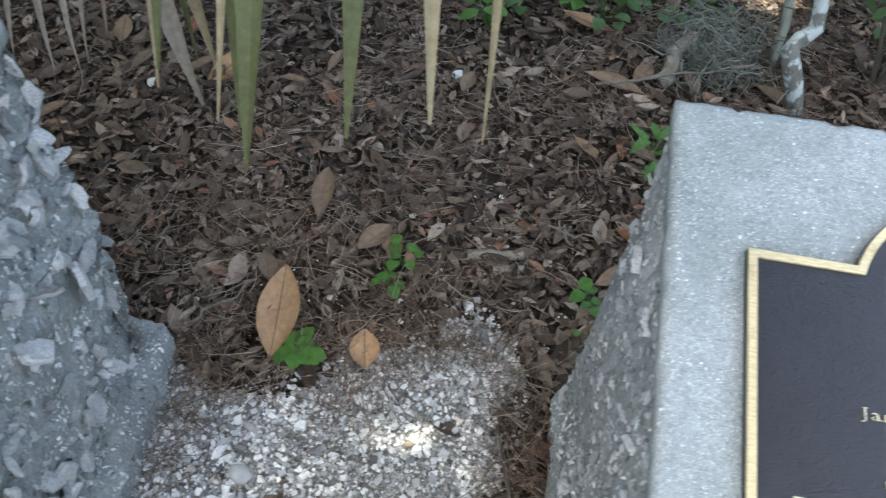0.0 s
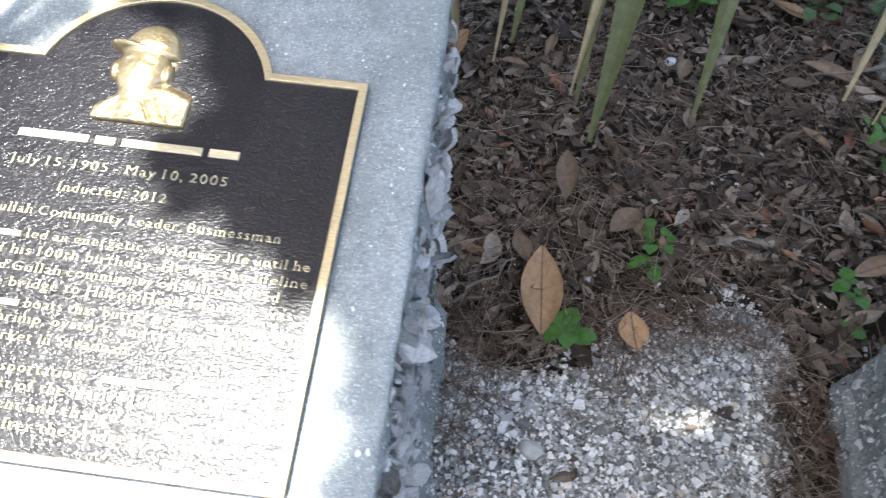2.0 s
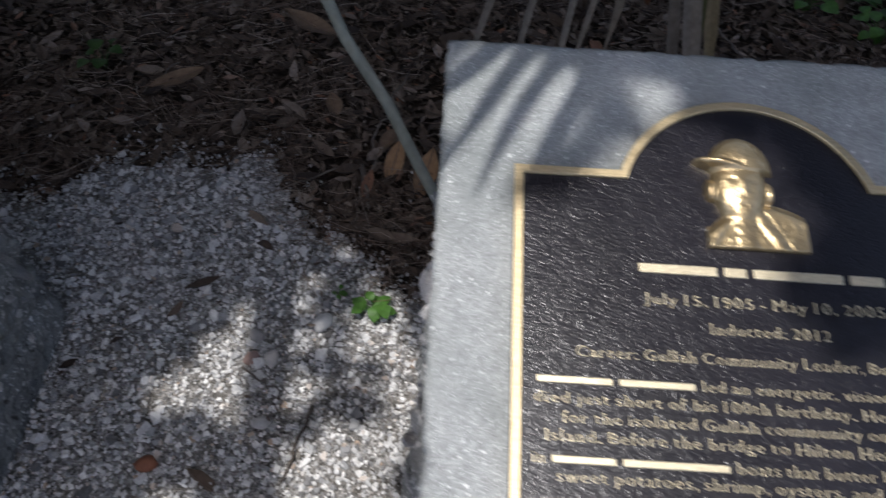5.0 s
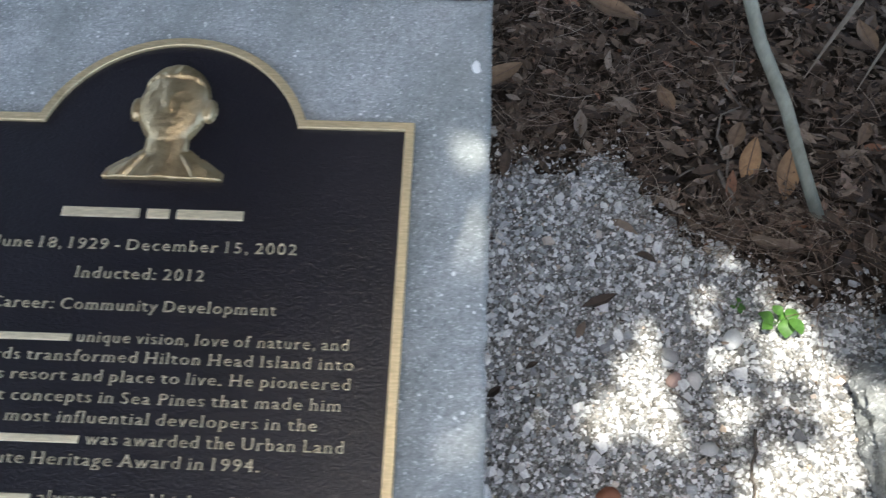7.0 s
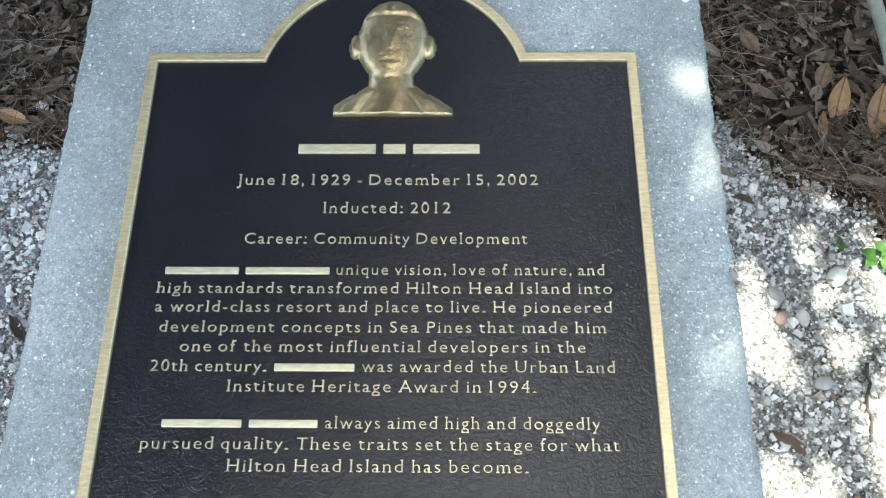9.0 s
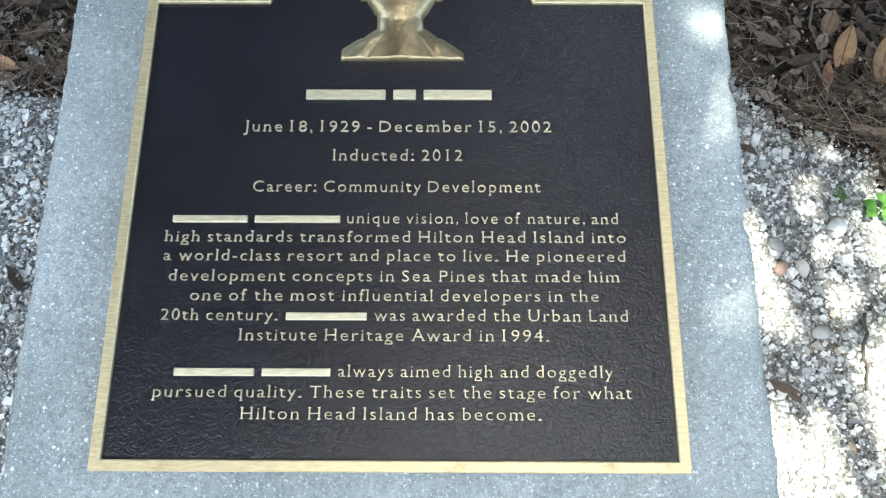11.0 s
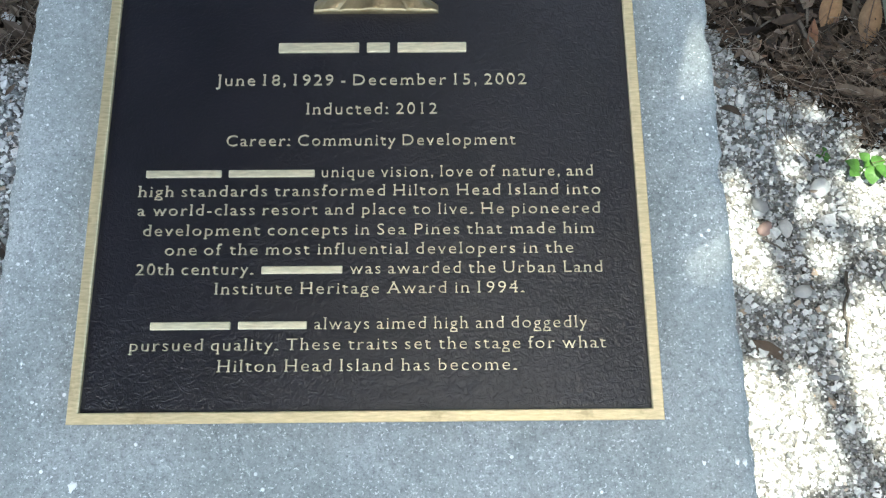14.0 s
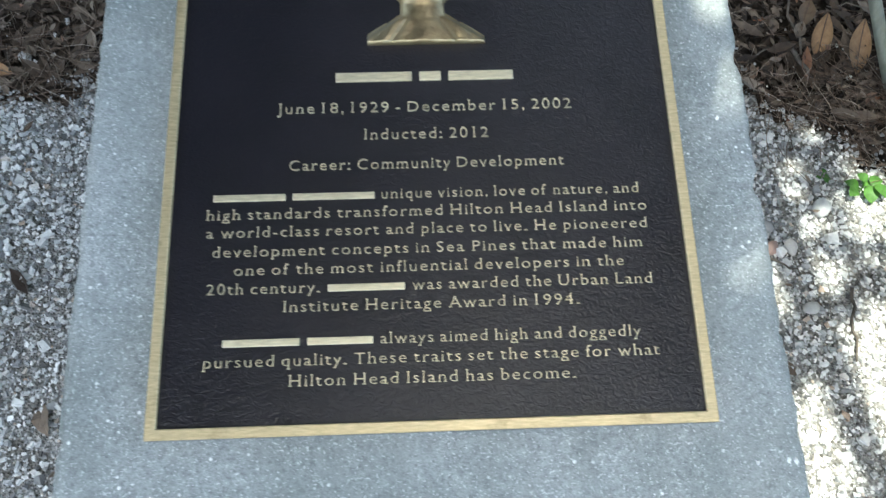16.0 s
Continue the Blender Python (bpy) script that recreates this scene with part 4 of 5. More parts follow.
for _k, (_x, _y, _s, _lab, _c) in enumerate((
        (-0.010, 1.636, 0.040, "white angular stone among brown litter", (0.62, 0.62, 0.61)),
        (-1.478, 0.751, 0.034, "reddish rounded pebble on shell gravel", (0.36, 0.24, 0.20)),
        (-1.439, 0.752, 0.036, "pale rounded pebble on shell gravel", (0.55, 0.52, 0.48)),
        (-1.478, 0.802, 0.036, "grey flat pebble on shell gravel", (0.30, 0.29, 0.28)),
        (-1.432, 0.623, 0.036, "light grey pebble on shell gravel", (0.44, 0.43, 0.41)),
        (-1.353, 0.840, 0.048, "white shell lump on the gravel", (0.66, 0.65, 0.62)),
        (-1.813, 1.341, 0.030, "pale round pebble in dark litter", (0.42, 0.41, 0.39)),
        (-3.036, 1.268, 0.036, "white shell fragment in dark litter", (0.64, 0.64, 0.62)),
        (-1.617, 0.536, 0.040, "reddish brown chip on shell gravel", (0.26, 0.10, 0.05)),
        (-0.780, 1.480, 0.032, "white shell chip among leaves", (0.62, 0.62, 0.60)),
        (0.085, 0.835, 0.036, "dark grey stone in white gravel", (0.22, 0.24, 0.25)),
        (-0.330, 0.520, 0.046, "large grey shell piece in white gravel", (0.40, 0.40, 0.38)),
        (-0.230, 0.900, 0.022, "white chip beside a tan leaf", (0.62, 0.62, 0.60)),
        (0.215, 1.050, 0.018, "small white chip among needles", (0.62, 0.62, 0.60)))):
    pebble(_x, _y, _s, _lab, _c, seed=_k)


def stick(name, a, b, r0, r1, label, material=TWIG, bend=0.02, seed=0, n=7):
    pts = wander((0, 0, 0), Vector(b) - Vector(a), n, bend, seed)
    bm = tube(pts, [r0 + (r1 - r0) * k / n for k in range(n + 1)], 7)
    me = bpy.data.meshes.new(name)
    bm.to_mesh(me)
    bm.free()
    me.materials.append(material)
    me.polygons.foreach_set("use_smooth", [True] * len(me.polygons))
    ob = new(name, me)
    ob.location = a
    return tagged(ob, label, "stick", "fallen sticks")


stick("bark_piece", (0.045, 1.030, 0.022), (0.165, 1.045, 0.020), 0.013, 0.010, "grey weathered bark piece lying on needles", DEADWOOD, 0.004, 1)
stick("bark_piece", (0.10, 1.000, 0.020), (0.185, 1.010, 0.016), 0.012, 0.006, "short grey wood chip on needles", DEADWOOD, 0.004, 2)
stick("twig", (-1.305, 1.225, 0.02), (-1.240, 1.56, 0.05), 0.003, 0.002, "thin pale curved twig on dark litter", TWIG, 0.03, 3)
stick("twig", (-1.345, 0.66, 0.012), (-1.378, 0.515, 0.012), 0.0035, 0.002, "thin dark twig on shell gravel", BARK, 0.006, 4)
stick("twig", (-1.49, 0.73, 0.012), (-1.41, 0.685, 0.012), 0.002, 0.0015, "fine dark curved twig on gravel", BARK, 0.008, 9)
stick("twig", (-0.50, 0.80, 0.02), (-0.385, 0.91, 0.04), 0.004, 0.002, "pale thin twig beside the pedestal base", TWIG, 0.015, 5)
stick("twig", (0.12, 0.64, 0.016), (0.155, 0.47, 0.016), 0.006, 0.004, "dark stick at the gravel's edge", BARK, 0.006, 6)
stick("twig", (0.22, 1.13, 0.025), (0.36, 1.09, 0.03), 0.003, 0.002, "thin pale twig on needles", TWIG, 0.012, 7)
stick("twig", (0.35, 1.62, 0.03), (0.75, 1.66, 0.10), 0.004, 0.003, "thin pale straight twig before undergrowth", TWIG, 0.01, 8)
stick("twig", (-1.325, 1.26, 0.02), (-1.295, 1.13, 0.02), 0.005, 0.004, "short grey stick in dark litter", TWIG, 0.006, 10)
_rng = random.Random(5)
for _i in range(34):
    _x, _y, _a, _l = _rng.uniform(-3.2, 1.3), _rng.uniform(0.95, 2.2), _rng.uniform(0, 6.28), _rng.uniform(0.06, 0.22)
    _q = (_x + _l * math.cos(_a), _y + _l * math.sin(_a))
    if gravel_reach(np.float64(_x), np.float64(_y)) < 0 and not in_block(np.float64(_x), np.float64(_y), 0.03) and not in_block(np.float64(_q[0]), np.float64(_q[1]), 0.03):
        stick("twig", (_x, _y, 0.022), (*_q, _rng.uniform(0.02, 0.045)), 0.0025, 0.0015, "thin dry twig lying in the litter", TWIG, 0.015, 40 + _i)

# ---------------------------------------------------------------- small plants


def weed(x, y, height, spread, count, label, material=GREEN, size=0.04, seed=0, round_leaf=True, name="weed_plant"):
    """A seedling: thin stems, each with a few leaves."""
    rng = random.Random(seed)
    z = float(relief(np.float64(x), np.float64(y)))
    thing = empty(name, pose(x, y, z), label, "plant", "green seedlings")
    for i in range(count):
        a = 6.283 * i / count + rng.uniform(-0.4, 0.4)
        d = spread * rng.uniform(0.35, 1.0)
        tip = (d * math.cos(a), d * math.sin(a), height * rng.uniform(0.6, 1.1))
        part("stem", tube([(0, 0, 0), (tip[0] * 0.3, tip[1] * 0.3, tip[2] * 0.65), tip], [0.0018, 0.0014, 0.001], 5), material, thing)
        v, t = leaf_shape(7, 0.25, -0.25, 0.03, 0.0, 0.85)
        ln = size * rng.uniform(0.7, 1.15)
        v = np.array(v) * (ln * (0.85 if round_leaf else 0.4), ln, ln * 0.5)
        piece("leaf", mesh_of("leaf", v, t, material, True), thing, pose(*tip, rng.uniform(-25, 15), rng.uniform(-20, 20), math.degrees(a) - 90 + rng.uniform(-30, 30)))
    return thing


weed(-0.268, 0.765, 0.040, 0.042, 8, "bright green seedling beside a tan leaf", size=0.046, seed=1)
weed(-0.094, 0.995, 0.045, 0.038, 7, "small green seedling in brown litter", size=0.034, seed=2)
weed(-0.117, 0.935, 0.030, 0.035, 5, "small green seedling by the gravel", size=0.030, seed=3)
weed(0.300, 0.930, 0.050, 0.035, 6, "yellow-green seedling at the pedestal's foot", size=0.034, seed=4)
weed(0.275, 0.830, 0.030, 0.03, 4, "tiny green seedling at the pedestal's foot", size=0.024, seed=5)
weed(0.480, 1.390, 0.070, 0.08, 9, "green sprig with narrow leaves", size=0.06, seed=6, round_leaf=False)
weed(0.560, 1.260, 0.070, 0.07, 8, "green sprig beside the pedestal", size=0.045, seed=7)
weed(-1.258, 0.878, 0.035, 0.035, 8, "bright yellow-green seedling on gravel", size=0.034, seed=8)
weed(-1.333, 0.912, 0.020, 0.02, 4, "tiny green seedling on gravel", size=0.018, seed=9)
weed(-0.085, 0.365, 0.030, 0.02, 2, "single dark green leaf on gravel", size=0.048, seed=10)
weed(-2.019, 1.560, 0.06, 0.06, 6, "dim green seedling in shade", UNDER, size=0.04, seed=11)
for _i, (_x, _y) in enumerate(((0.06, 1.86), (0.13, 1.95), (0.0, 2.02), (0.30, 1.95), (0.39, 1.92), (0.47, 1.98), (0.56, 2.05), (0.70, 2.0), (0.62, 1.88), (-0.12, 1.98), (-0.25, 2.08), (0.15, 2.15), (0.44, 2.15))):
    weed(_x, _y, 0.09, 0.09, 9, "low green undergrowth seedling behind the litter", UNDER if _i % 3 else GREEN, 0.05, 20 + _i)


def shrub(x, y, height, spread, count, label, seed, size=0.06, name="shrub"):
    rng = random.Random(seed)
    thing = empty(name, pose(x, y, 0), label, "shrub", "undergrowth shrubs")
    ps, ts = [], []
    for i in range(9):
        a, d = rng.uniform(0, 6.28), spread * rng.uniform(0.2, 1)
        tip = Vector((d * math.cos(a), d * math.sin(a), height * rng.uniform(0.55, 1)))
        pts = wander((0, 0, -0.02), tip, 5, 0.04, seed * 31 + i)
        part("stem", tube(pts, [0.006, 0.005, 0.004, 0.003, 0.002, 0.0015], 6), BARK, thing)
        for k in range(count // 9):
            f = rng.uniform(0.3, 1.05)
            ps.append(Vector((0, 0, 0)).lerp(tip, f) + Vector([rng.gauss(0, 0.05) for _ in range(3)]))
    n = len(ps)
    r = np.random.RandomState(seed)
    v, t = scatter([(*leaf_shape(5, 0.2, -0.2, 0.03, 0, 0.9), np.array([p[:] for p in ps]), turns(r.uniform(0, 6.28, n), r.normal(0, 0.5, n), r.uniform(0, 6.28, n)),
                     np.stack([size * r.uniform(0.45, 0.7, n), size * r.uniform(0.8, 1.2, n), np.full(n, size * 0.5)], 1))])
    tagged(piece("foliage", mesh_of("foliage", v, t, UNDER, True), thing), kind="stuff")
    return thing


shrub(1.12, 1.72, 0.75, 0.22, 220, "leafy green shrub behind the pedestals", 1)
shrub(1.30, 2.02, 0.9, 0.28, 260, "leafy green shrub in dappled light", 2)
shrub(0.98, 2.20, 0.5, 0.22, 150, "low green shrub by a lichened trunk", 3)
shrub(0.35, 2.45, 0.7, 0.35, 240, "dark green undergrowth shrub", 4)
shrub(-0.35, 2.55, 0.8, 0.4, 240, "dark green undergrowth shrub", 5)
# tall shrubs added at the back to keep sky light off the litter
shrub(-0.75, 2.25, 1.8, 0.6, 1100, "tall dark green shrub added to shade the litter", 10, 0.11)
shrub(-1.2, 2.45, 1.9, 0.7, 1100, "tall dark green shrub added to shade the litter", 6, 0.11)
shrub(-1.9, 2.25, 2.0, 0.75, 1300, "tall dark green shrub added to shade the litter", 7, 0.11)
shrub(-2.7, 2.2, 2.0, 0.75, 1300, "tall dark green shrub added to shade the litter", 8, 0.11)
shrub(-3.5, 2.1, 1.9, 0.7, 1000, "tall dark green shrub added to shade the litter", 9, 0.11)

# ---------------------------------------------------------------- palm blades, stems, dead wood


def strip(points, widths, turn=(1, 0, 0), fold=0.35, thick=0.0012):
    """A pleated blade along points, with a raised midrib and real thickness."""
    bm = bmesh.new()
    rows = []
    pts = [Vector(p) for p in points]
    for i, p in enumerate(pts):
        d = (pts[min(i + 1, len(pts) - 1)] - pts[max(i - 1, 0)]).normalized()
        side = Vector(turn)
        side = (side - d * side.dot(d)).normalized()
        up = d.cross(side)
        w = widths[i] / 2
        prof = ((-w, fold * w), (-0.5 * w, 0.35 * fold * w), (0, 0), (0.5 * w, 0.35 * fold * w), (w, fold * w))
        rows.append([bm.verts.new(p + side * a + up * b) for a, b in prof] + [bm.verts.new(p + side * a + up * (b - thick)) for a, b in prof[::-1]])
    for a, c in zip(rows, rows[1:]):
        for k in range(10):
            bm.faces.new((a[k], a[(k + 1) % 10], c[(k + 1) % 10], c[k]))
    bm.faces.new(rows[0][::-1])
    bm.faces.new(rows[-1])
    return bm


def blade(parent, hub, knee, tip, width, material, label="", seed=0):
    """One finger of a fan palm leaf: out of the hub, over the knee, and down to its tip."""
    rng = random.Random(seed)
    hub, knee, tip = Vector(hub), Vector(knee), Vector(tip)
    pts, ws, n = [], [], 16
    for i in range(n + 1):
        k = i / n
        p = hub * (1 - k) ** 2 + knee * 2 * k * (1 - k) + tip * k * k
        p = p + Vector((0.012 * math.sin(5 * k + seed), 0.010 * math.sin(4 * k + 2 * seed), 0)) * k
        pts.append(p)
        ws.append(width * (0.5 + 0.5 * min(1, 3 * k)) * min(1.0, 0.10 + (1 - k) * 4.5))
    return part("blade", strip(pts, ws, (1.0, 0.35 * math.sin(seed), 0.1), 0.35), material, parent, label, smooth=False)


def palm_leaf(label, root, hub, blades, name="palm_leaf"):
    thing = empty(name, pose(*root), label, "palm leaf", "drooping palm leaves")
    inv = Vector(root)
    mid = (Vector(root) + Vector(hub)) / 2 + Vector((0, 0.05, 0.25))
    pts = [Vector(root) * (1 - k) ** 2 + mid * 2 * k * (1 - k) + Vector(hub) * k * k - inv for k in (0, 0.2, 0.4, 0.6, 0.8, 1)]
    part("petiole", tube(pts, [0.018, 0.014, 0.012, 0.010, 0.009, 0.007], 8), CANE, thing)
    for i, (knee, tip, w, material) in enumerate(blades):
        blade(thing, Vector(hub) - inv, Vector(knee) - inv, Vector(tip) - inv, w, material, seed=i + 1)
    return thing


palm_leaf("drooping green fan palm leaf with tan dying tips", (-0.35, 2.75, 0.0), (-0.20, 1.45, 1.95), [
    ((-0.03, 0.90, 1.75), (-0.032, 0.770, 0.648), 0.042, PALM_TAN),
    ((0.06, 0.88, 1.75), (0.027, 0.785, 0.592), 0.021, PALM_TAN),
    ((-0.12, 1.30, 1.45), (-0.179, 0.882, 0.499), 0.054, PALM),
    ((-0.24, 1.28, 1.45), (-0.321, 0.843, 0.461), 0.070, PALM),
    ((-0.27, 1.25, 1.40), (-0.350, 0.860, 0.520), 0.028, PALM_TAN),
    ((-0.36, 1.25, 1.40), (-0.440, 0.930, 0.560), 0.045, PALM),
    ((-0.38, 1.25, 1.40), (-0.470, 0.960, 0.500), 0.028, PALM_TAN),
    ((-0.29, 1.30, 1.45), (-0.345, 0.900, 0.470), 0.050, PALM),
])
palm_leaf("dead grey fan palm leaf hanging to the ground", (-0.95, 2.6, 0.0), (-0.76, 1.62, 0.75), [
    ((-0.68, 1.46, 0.60), (-0.587, 1.324, 0.117), 0.042, PALM_DRY),
    ((-0.70, 1.46, 0.60), (-0.623, 1.370, 0.060), 0.028, PALM_DRY),
    ((-0.62, 1.46, 0.62), (-0.575, 1.390, 0.160), 0.030, PALM_TAN),
    ((-0.64, 1.48, 0.62), (-0.610, 1.395, 0.180), 0.018, PALM),
    ((-0.78, 1.48, 0.60), (-0.800, 1.400, 0.230), 0.020, PALM_DRY),
    ((-0.82, 1.48, 0.60), (-0.860, 1.400, 0.150), 0.014, PALM_DRY),
    ((-0.88, 1.50, 0.60), (-0.890, 1.400, 0.130), 0.016, PALM_DRY),
    ((-0.94, 1.52, 0.60), (-1.000, 1.430, 0.080), 0.018, PALM_DRY),
    ((-1.00, 1.55, 0.60), (-1.120, 1.470, 0.080), 0.018, PALM_DRY),
])
# out of view; added so that its fingers cast stripes on pedestal B's corner
palm_leaf("unseen green fan palm leaf added above the pedestals for its shadow", (-1.15, 2.9, 0.0), (-1.065, 0.78, 1.95), [
    ((-1.165, 0.66, 2.02), (-1.235, 0.44, 1.82), 0.022, PALM),
    ((-1.195, 0.68, 2.02), (-1.285, 0.45, 1.82), 0.022, PALM),
    ((-1.215, 0.70, 2.02), (-1.325, 0.49, 1.82), 0.022, PALM),
    ((-1.235, 0.72, 2.02), (-1.355, 0.55, 1.82), 0.022, PALM),
    ((-1.245, 0.75, 2.02), (-1.365, 0.62, 1.82), 0.020, PALM),
    ((-1.245, 0.78, 2.02), (-1.365, 0.70, 1.82), 0.020, PALM),
])
stick("cane_stem", (-1.117, 1.126, 0.0), (-1.85, 1.68, 1.18), 0.013, 0.010, "smooth grey-green leaning stem behind the pedestal", CANE, 0.012, 21, 10)
stick("dead_log", (0.53, 1.67, 0.01), (0.60, 1.76, 0.115), 0.024, 0.020, "pale weathered stump leaning in the undergrowth", DEADWOOD, 0.015, 22, 6)
_bm = tube([(0, 0, -0.03), (-0.03, 0.01, 0.06), (-0.078, 0.04, 0.155), (-0.055, 0.06, 0.172), (-0.020, 0.08, 0.195), (-0.026, 0.11, 0.26), (-0.03, 0.2, 0.5), (0.05, 0.35, 1.2), (0.1, 0.5, 2.0)], [0.026, 0.023, 0.024, 0.023, 0.020, 0.019, 0.018, 0.017, 0.015], 10)
_me = bpy.data.meshes.new("lichened_trunk")
_bm.to_mesh(_me)
_bm.free()
_me.materials.append(LICHEN)
_me.polygons.foreach_set("use_smooth", [True] * len(_me.polygons))
_ob = tagged(new("lichened_trunk", _me), "thin crooked trunk blotched with pale lichen", "trunk")
_ob.location = (0.893, 1.62, 0.0)
stick("sapling_stem", (0.86, 1.80, -0.02), (0.80, 1.98, 0.9), 0.014, 0.011, "thin upright tan sapling stem", CANE, 0.01, 24, 7)
for _i, (_x, _y, _r) in enumerate(((0.25, 2.55, 0.05), (0.42, 2.35, 0.035), (0.55, 2.5, 0.045), (0.72, 2.6, 0.03), (-0.9, 2.9, 0.06), (-2.0, 3.0, 0.07), (1.5, 2.6, 0.05))):
    stick("sapling_stem", (_x, _y, -0.03), (_x + 0.05, _y + 0.1, 2.6), _r, _r * 0.7, "dark upright stem in the thicket", BARK, 0.05, 60 + _i, 8)


def moss(x, y, z, spread, label, seed):
    """A tangle of hanging grey strands."""
    r = np.random.RandomState(seed)
    n = 420
    k = np.linspace(-0.5, 0.5, 7)
    v, t = [], []
    for q in k:
        b = 0.22 * math.sin(5 * q + 1)
        v += [(b - 0.012, q, 0.1 * math.cos(7 * q)), (b + 0.012, q, 0.1 * math.cos(7 * q)), (b, q, 0.1 * math.cos(7 * q) + 0.02)]
    for i in range(6):
        a = 3 * i
        for j in range(3):
            t += [(a + j, a + (j + 1) % 3, a + 3 + (j + 1) % 3), (a + j, a + 3 + (j + 1) % 3, a + 3 + j)]
    p = np.stack([r.normal(0, spread * 0.5, n), r.normal(0, spread * 0.5, n), np.abs(r.normal(0, spread * 0.55, n)) + 0.02], 1)
    vs, ts = scatter([(v, t, p, turns(r.uniform(0, 6.28, n), r.normal(0.5, 0.6, n), r.uniform(0, 6.28, n)), r.uniform(0.06, 0.14, n))])
    ob = new("hanging_moss", mesh_of("hanging_moss", vs, ts, MOSS))
    ob.location = (x, y, z)
    tagged(ob, label, "moss", kind="stuff")


moss(0.66, 1.76, 0.0, 0.13, "tangle of grey-green Spanish moss on the ground", 3)

# ---------------------------------------------------------------- the oak overhead, unseen and added for its shade
GAPS_TOP = (  # gaps cut in the crown where sun should reach the pedestal tops: x, y, rx, ry, share of leaves left
    (-0.93, 0.30, 0.25, 0.27, 0.0), (-0.77, 0.18, 0.19, 0.17, 0.0), (-1.02, 0.12, 0.22, 0.14, 0.0), (-0.64, 0.24, 0.08, 0.13, 0.0), (-0.73, 0.36, 0.10, 0.10, 0.0), (-0.87, 0.56, 0.12, 0.12, 0.0), (-1.10, 0.50, 0.08, 0.14, 0.0), (-1.07, 0.69, 0.09, 0.09, 0.0), (-0.93, 0.72, 0.08, 0.035, 0.03),
    (0.30, 0.62, 0.12, 0.14, 0.62), (-2.17, 0.69, 0.02, 0.025, 0.0), (-1.87, 0.41, 0.05, 0.08, 0.22), (-1.88, 0.60, 0.05, 0.12, 0.20), (-1.87, 0.24, 0.05, 0.05, 0.17), (-1.12, 0.27, 0.06, 0.17, 0.0))
GAPS_GROUND = (
    (-1.48, 0.82, 0.07, 0.065, 0.0), (-1.48, 0.69, 0.16, 0.085, 0.0), (-1.346, 0.82, 0.025, 0.035, 0.0), (-1.245, 0.86, 0.06, 0.055, 0.0), (-1.19, 0.70, 0.065, 0.16, 0.0), (-1.26, 0.55, 0.10, 0.10, 0.0),
    (-1.46, 0.38, 0.28, 0.12, 0.0), (-1.29, 0.46, 0.17, 0.15, 0.0), (0.92, 2.10, 0.14, 0.10, 0.0), (0.20, 2.02, 0.07, 0.03, 0.0), (0.03, 0.66, 0.13, 0.12, 0.33), (-1.37, 0.50, 0.28, 0.55, 0.22))

GAPS_SKY = (  # openings cut in the crown so that plaque C mirrors the sky
    (-1.38, 1.74, 0.55, 0.50, 0.0),)


def in_gaps(x, y, gaps, wob, dice):
    out = np.zeros(len(x), bool)
    for gx, gy, rx, ry, left in gaps:
        out |= (((x - gx) / rx) ** 2 + ((y - gy) / ry) ** 2 < 1 + wob) & (dice > left)
    return out


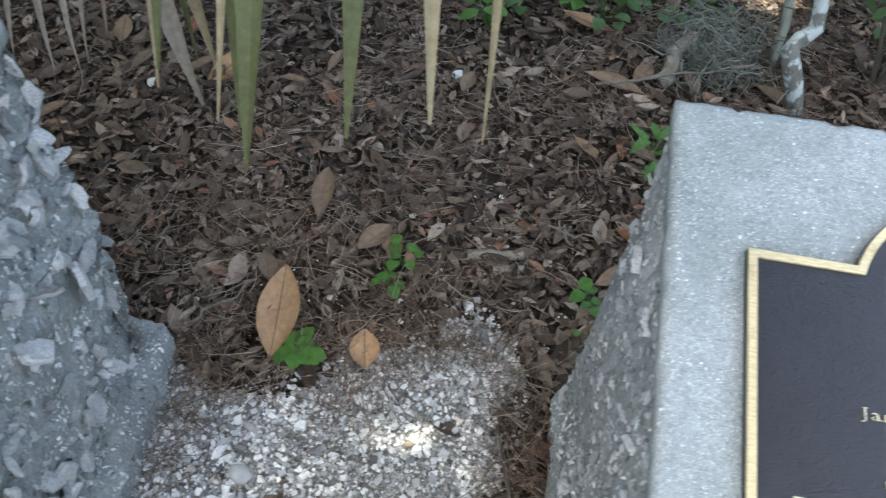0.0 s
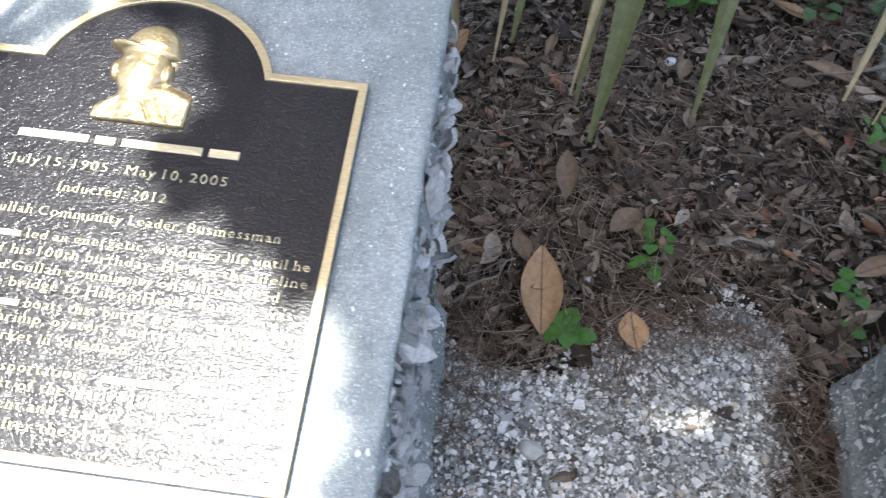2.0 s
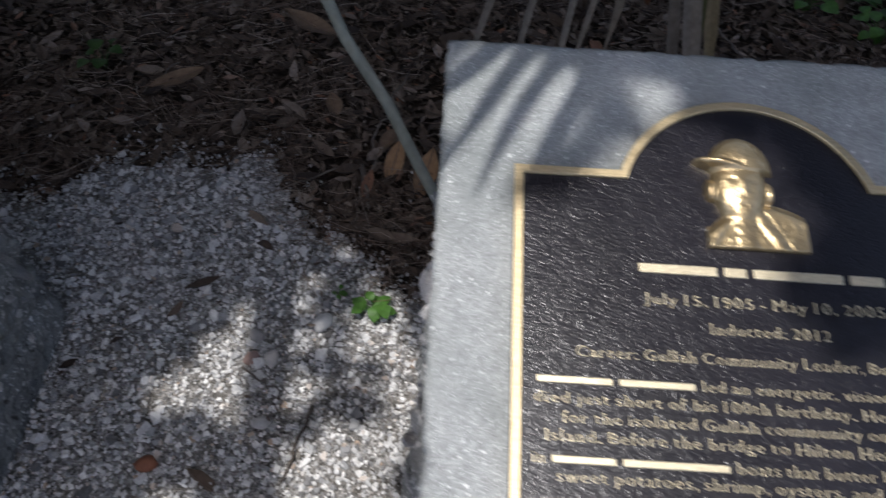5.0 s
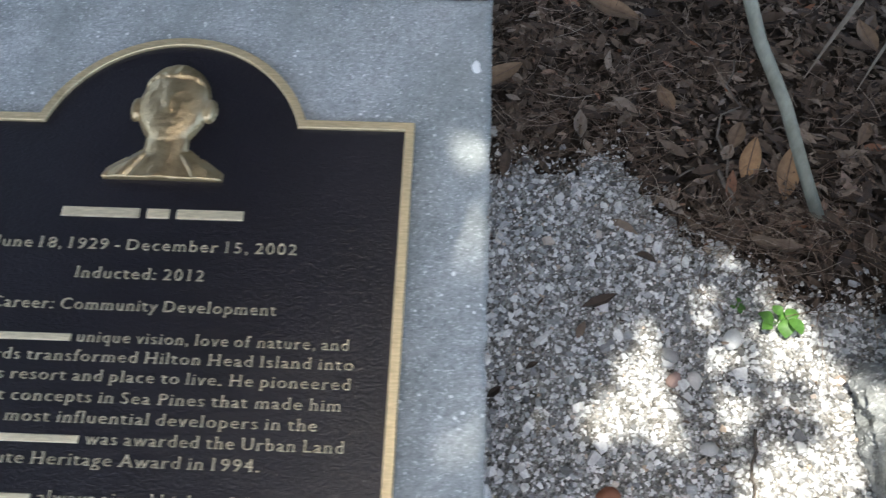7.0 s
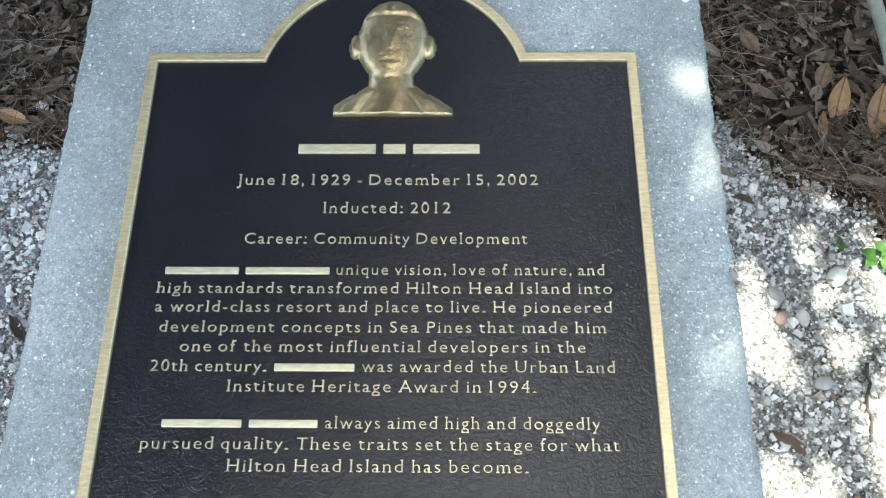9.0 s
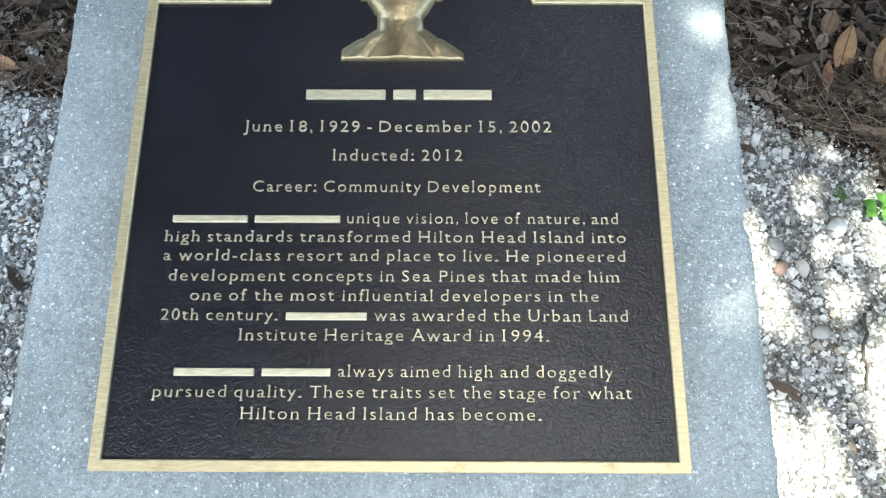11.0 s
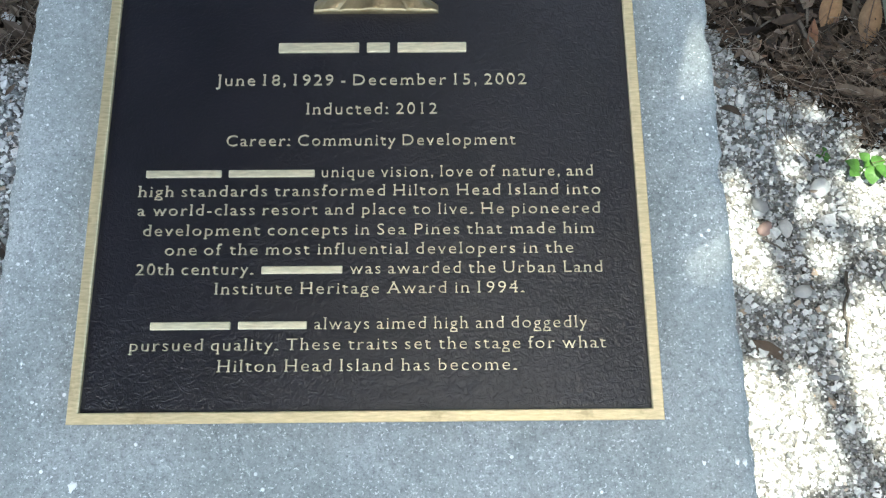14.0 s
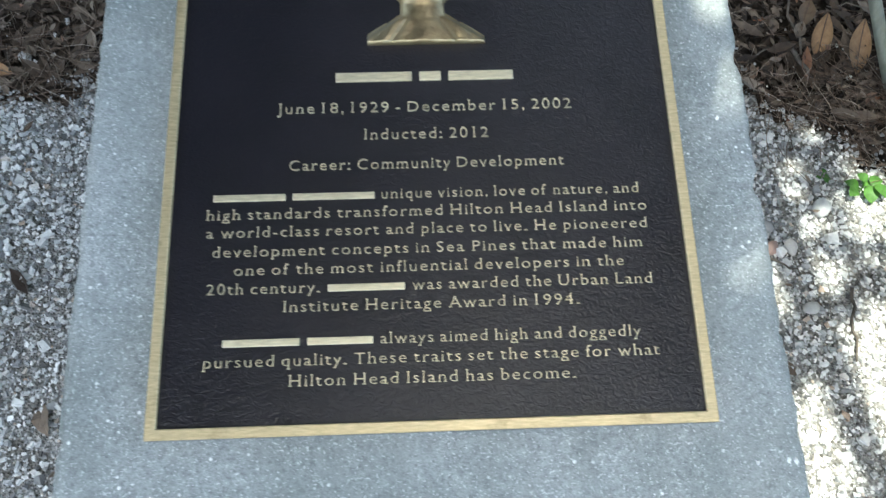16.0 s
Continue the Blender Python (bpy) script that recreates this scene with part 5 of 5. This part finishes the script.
# stands out of view; added to throw the dappled shade
def shade_oak():
    thing = empty("shade_oak", pose(-2.6, 4.6, 0), "unseen oak added for dappled shade, with spreading limbs and a dense leafy crown", "tree")
    foot = Vector((-2.6, 4.6, 0))
    fork = Vector((-2.4, 4.2, 2.3))
    part("trunk", tube([p - foot for p in wander((-2.6, 4.6, -0.1), fork, 8, 0.05, 1)], [0.34, 0.27, 0.24, 0.22, 0.21, 0.20, 0.20, 0.20, 0.19], 14), BARK, thing)
    ends = [(-1.95, 1.6, 6.9), (-6.0, 1.6, 4.0), (-4.6, 1.2, 4.2), (-3.6, 0.0, 4.3), (-2.0, -0.6, 4.4), (0.1, 0.1, 4.4), (0.6, 1.2, 4.2), (1.0, 2.4, 4.2)]
    for i, e in enumerate(ends):
        pts = wander(fork, e, 9, 0.16, 100 + i)
        part("limb", tube([p - foot for p in pts], [0.13 - 0.0115 * k for k in range(10)], 9), BARK, thing)
    r = np.random.RandomState(9)
    n = 76000
    # leaves hang in sprays, so that the crown is clumped
    c = 2200
    cx, cy, cz = r.uniform(-4.6, 1.4, c), r.uniform(-1.1, 2.9, c), r.uniform(3.66, 4.06, c)
    pick = r.randint(0, c, n)
    x, y, z = cx[pick] + r.normal(0, 0.2, n), cy[pick] + r.normal(0, 0.2, n), cz[pick] + r.normal(0, 0.08, n)
    # and loose leaves between the sprays
    k = 24000
    x, y, z = np.append(x, r.uniform(-4.4, 1.2, k)), np.append(y, r.uniform(-0.9, 2.8, k)), np.append(z, r.uniform(3.62, 4.10, k))
    # and more leaves added on the left to darken that side
    j = 20000
    x, y, z = np.append(x, r.uniform(-6.6, -3.2, j)), np.append(y, r.uniform(-0.9, 2.8, j)), np.append(z, r.uniform(3.62, 4.10, j))
    # and leaves added behind to keep sky light off the litter
    i = 26000
    x, y, z = np.append(x, r.uniform(-5.4, 0.5, i)), np.append(y, r.uniform(2.7, 5.8, i)), np.append(z, r.uniform(3.5, 4.3, i))
    n += k + j + i
    d = np.array(SUN) / SUN.z
    wob = 0.25 * wobble(x, y, 14, 21)
    xt, yt = x - d[0] * (z - 0.70), y - d[1] * (z - 0.70)
    xg, yg = x - d[0] * z, y - d[1] * z
    dice = r.uniform(0, 1, n)
    ok = ~in_gaps(xt, yt, GAPS_TOP, wob, dice) & ~in_gaps(xg, yg, GAPS_GROUND, wob, dice)
    ok &= ~in_gaps(x, y, GAPS_SKY, wob, dice)
    ok &= ~((yt < -0.16 + 0.1 * wob) & (xt > -1.7) & (dice > 0.15))  # leaves dropped over the path so that plaque C's lower right mirrors sky
    x, y, z = x[ok], y[ok], z[ok]
    # a higher clump of leaves, added to stop the sun above the sky opening
    k = 4200
    a, d2 = r.uniform(0, 6.28, k), np.sqrt(r.uniform(0, 1, k))
    x, y, z = np.append(x, -1.90 + 0.78 * d2 * np.cos(a)), np.append(y, 1.42 + 0.72 * d2 * np.sin(a)), np.append(z, 7.0 + r.normal(0, 0.14, k))
    n = len(x)
    ln = r.uniform(0.07, 0.12, n)
    v, t = scatter([(*crown_leaf(), np.stack([x, y, z], 1) - np.array(foot), turns(r.uniform(0, 6.28, n), r.normal(0, 0.5, n), r.uniform(0, 6.28, n)), np.stack([ln * 0.55, ln, ln], 1))])
    tagged(piece("crown", mesh_of("crown", v, t, CROWN), thing), kind="stuff")


shade_oak()

# a thicket that closes the place round about
def thicket():
    r = np.random.RandomState(31)
    n = 15000
    a = r.uniform(0, 6.28, n)
    d = r.uniform(6.0, 8.5, n)
    x, y, z = -1 + d * np.cos(a), 0.8 + d * np.sin(a), 0.1 + 3.0 * r.beta(1.0, 1.5, n)
    ln = r.uniform(0.16, 0.32, n)
    v, t = scatter([(*crown_leaf(), np.stack([x, y, z], 1), turns(r.uniform(0, 6.28, n), r.normal(0.6, 0.7, n), r.uniform(0, 6.28, n)), np.stack([ln * 0.6, ln, ln], 1))])
    tagged(new("thicket", mesh_of("thicket", v, t, CROWN)), "dense green woodland thicket round the clearing", "thicket", kind="stuff")


thicket()

# ---------------------------------------------------------------- shells in the pedestals' sides
for _b, _body, _faces, _seed in PEDESTALS:
    for _face, _count, _more in _faces:
        side_shells(_b, _body, _face, _count, _more, _seed)
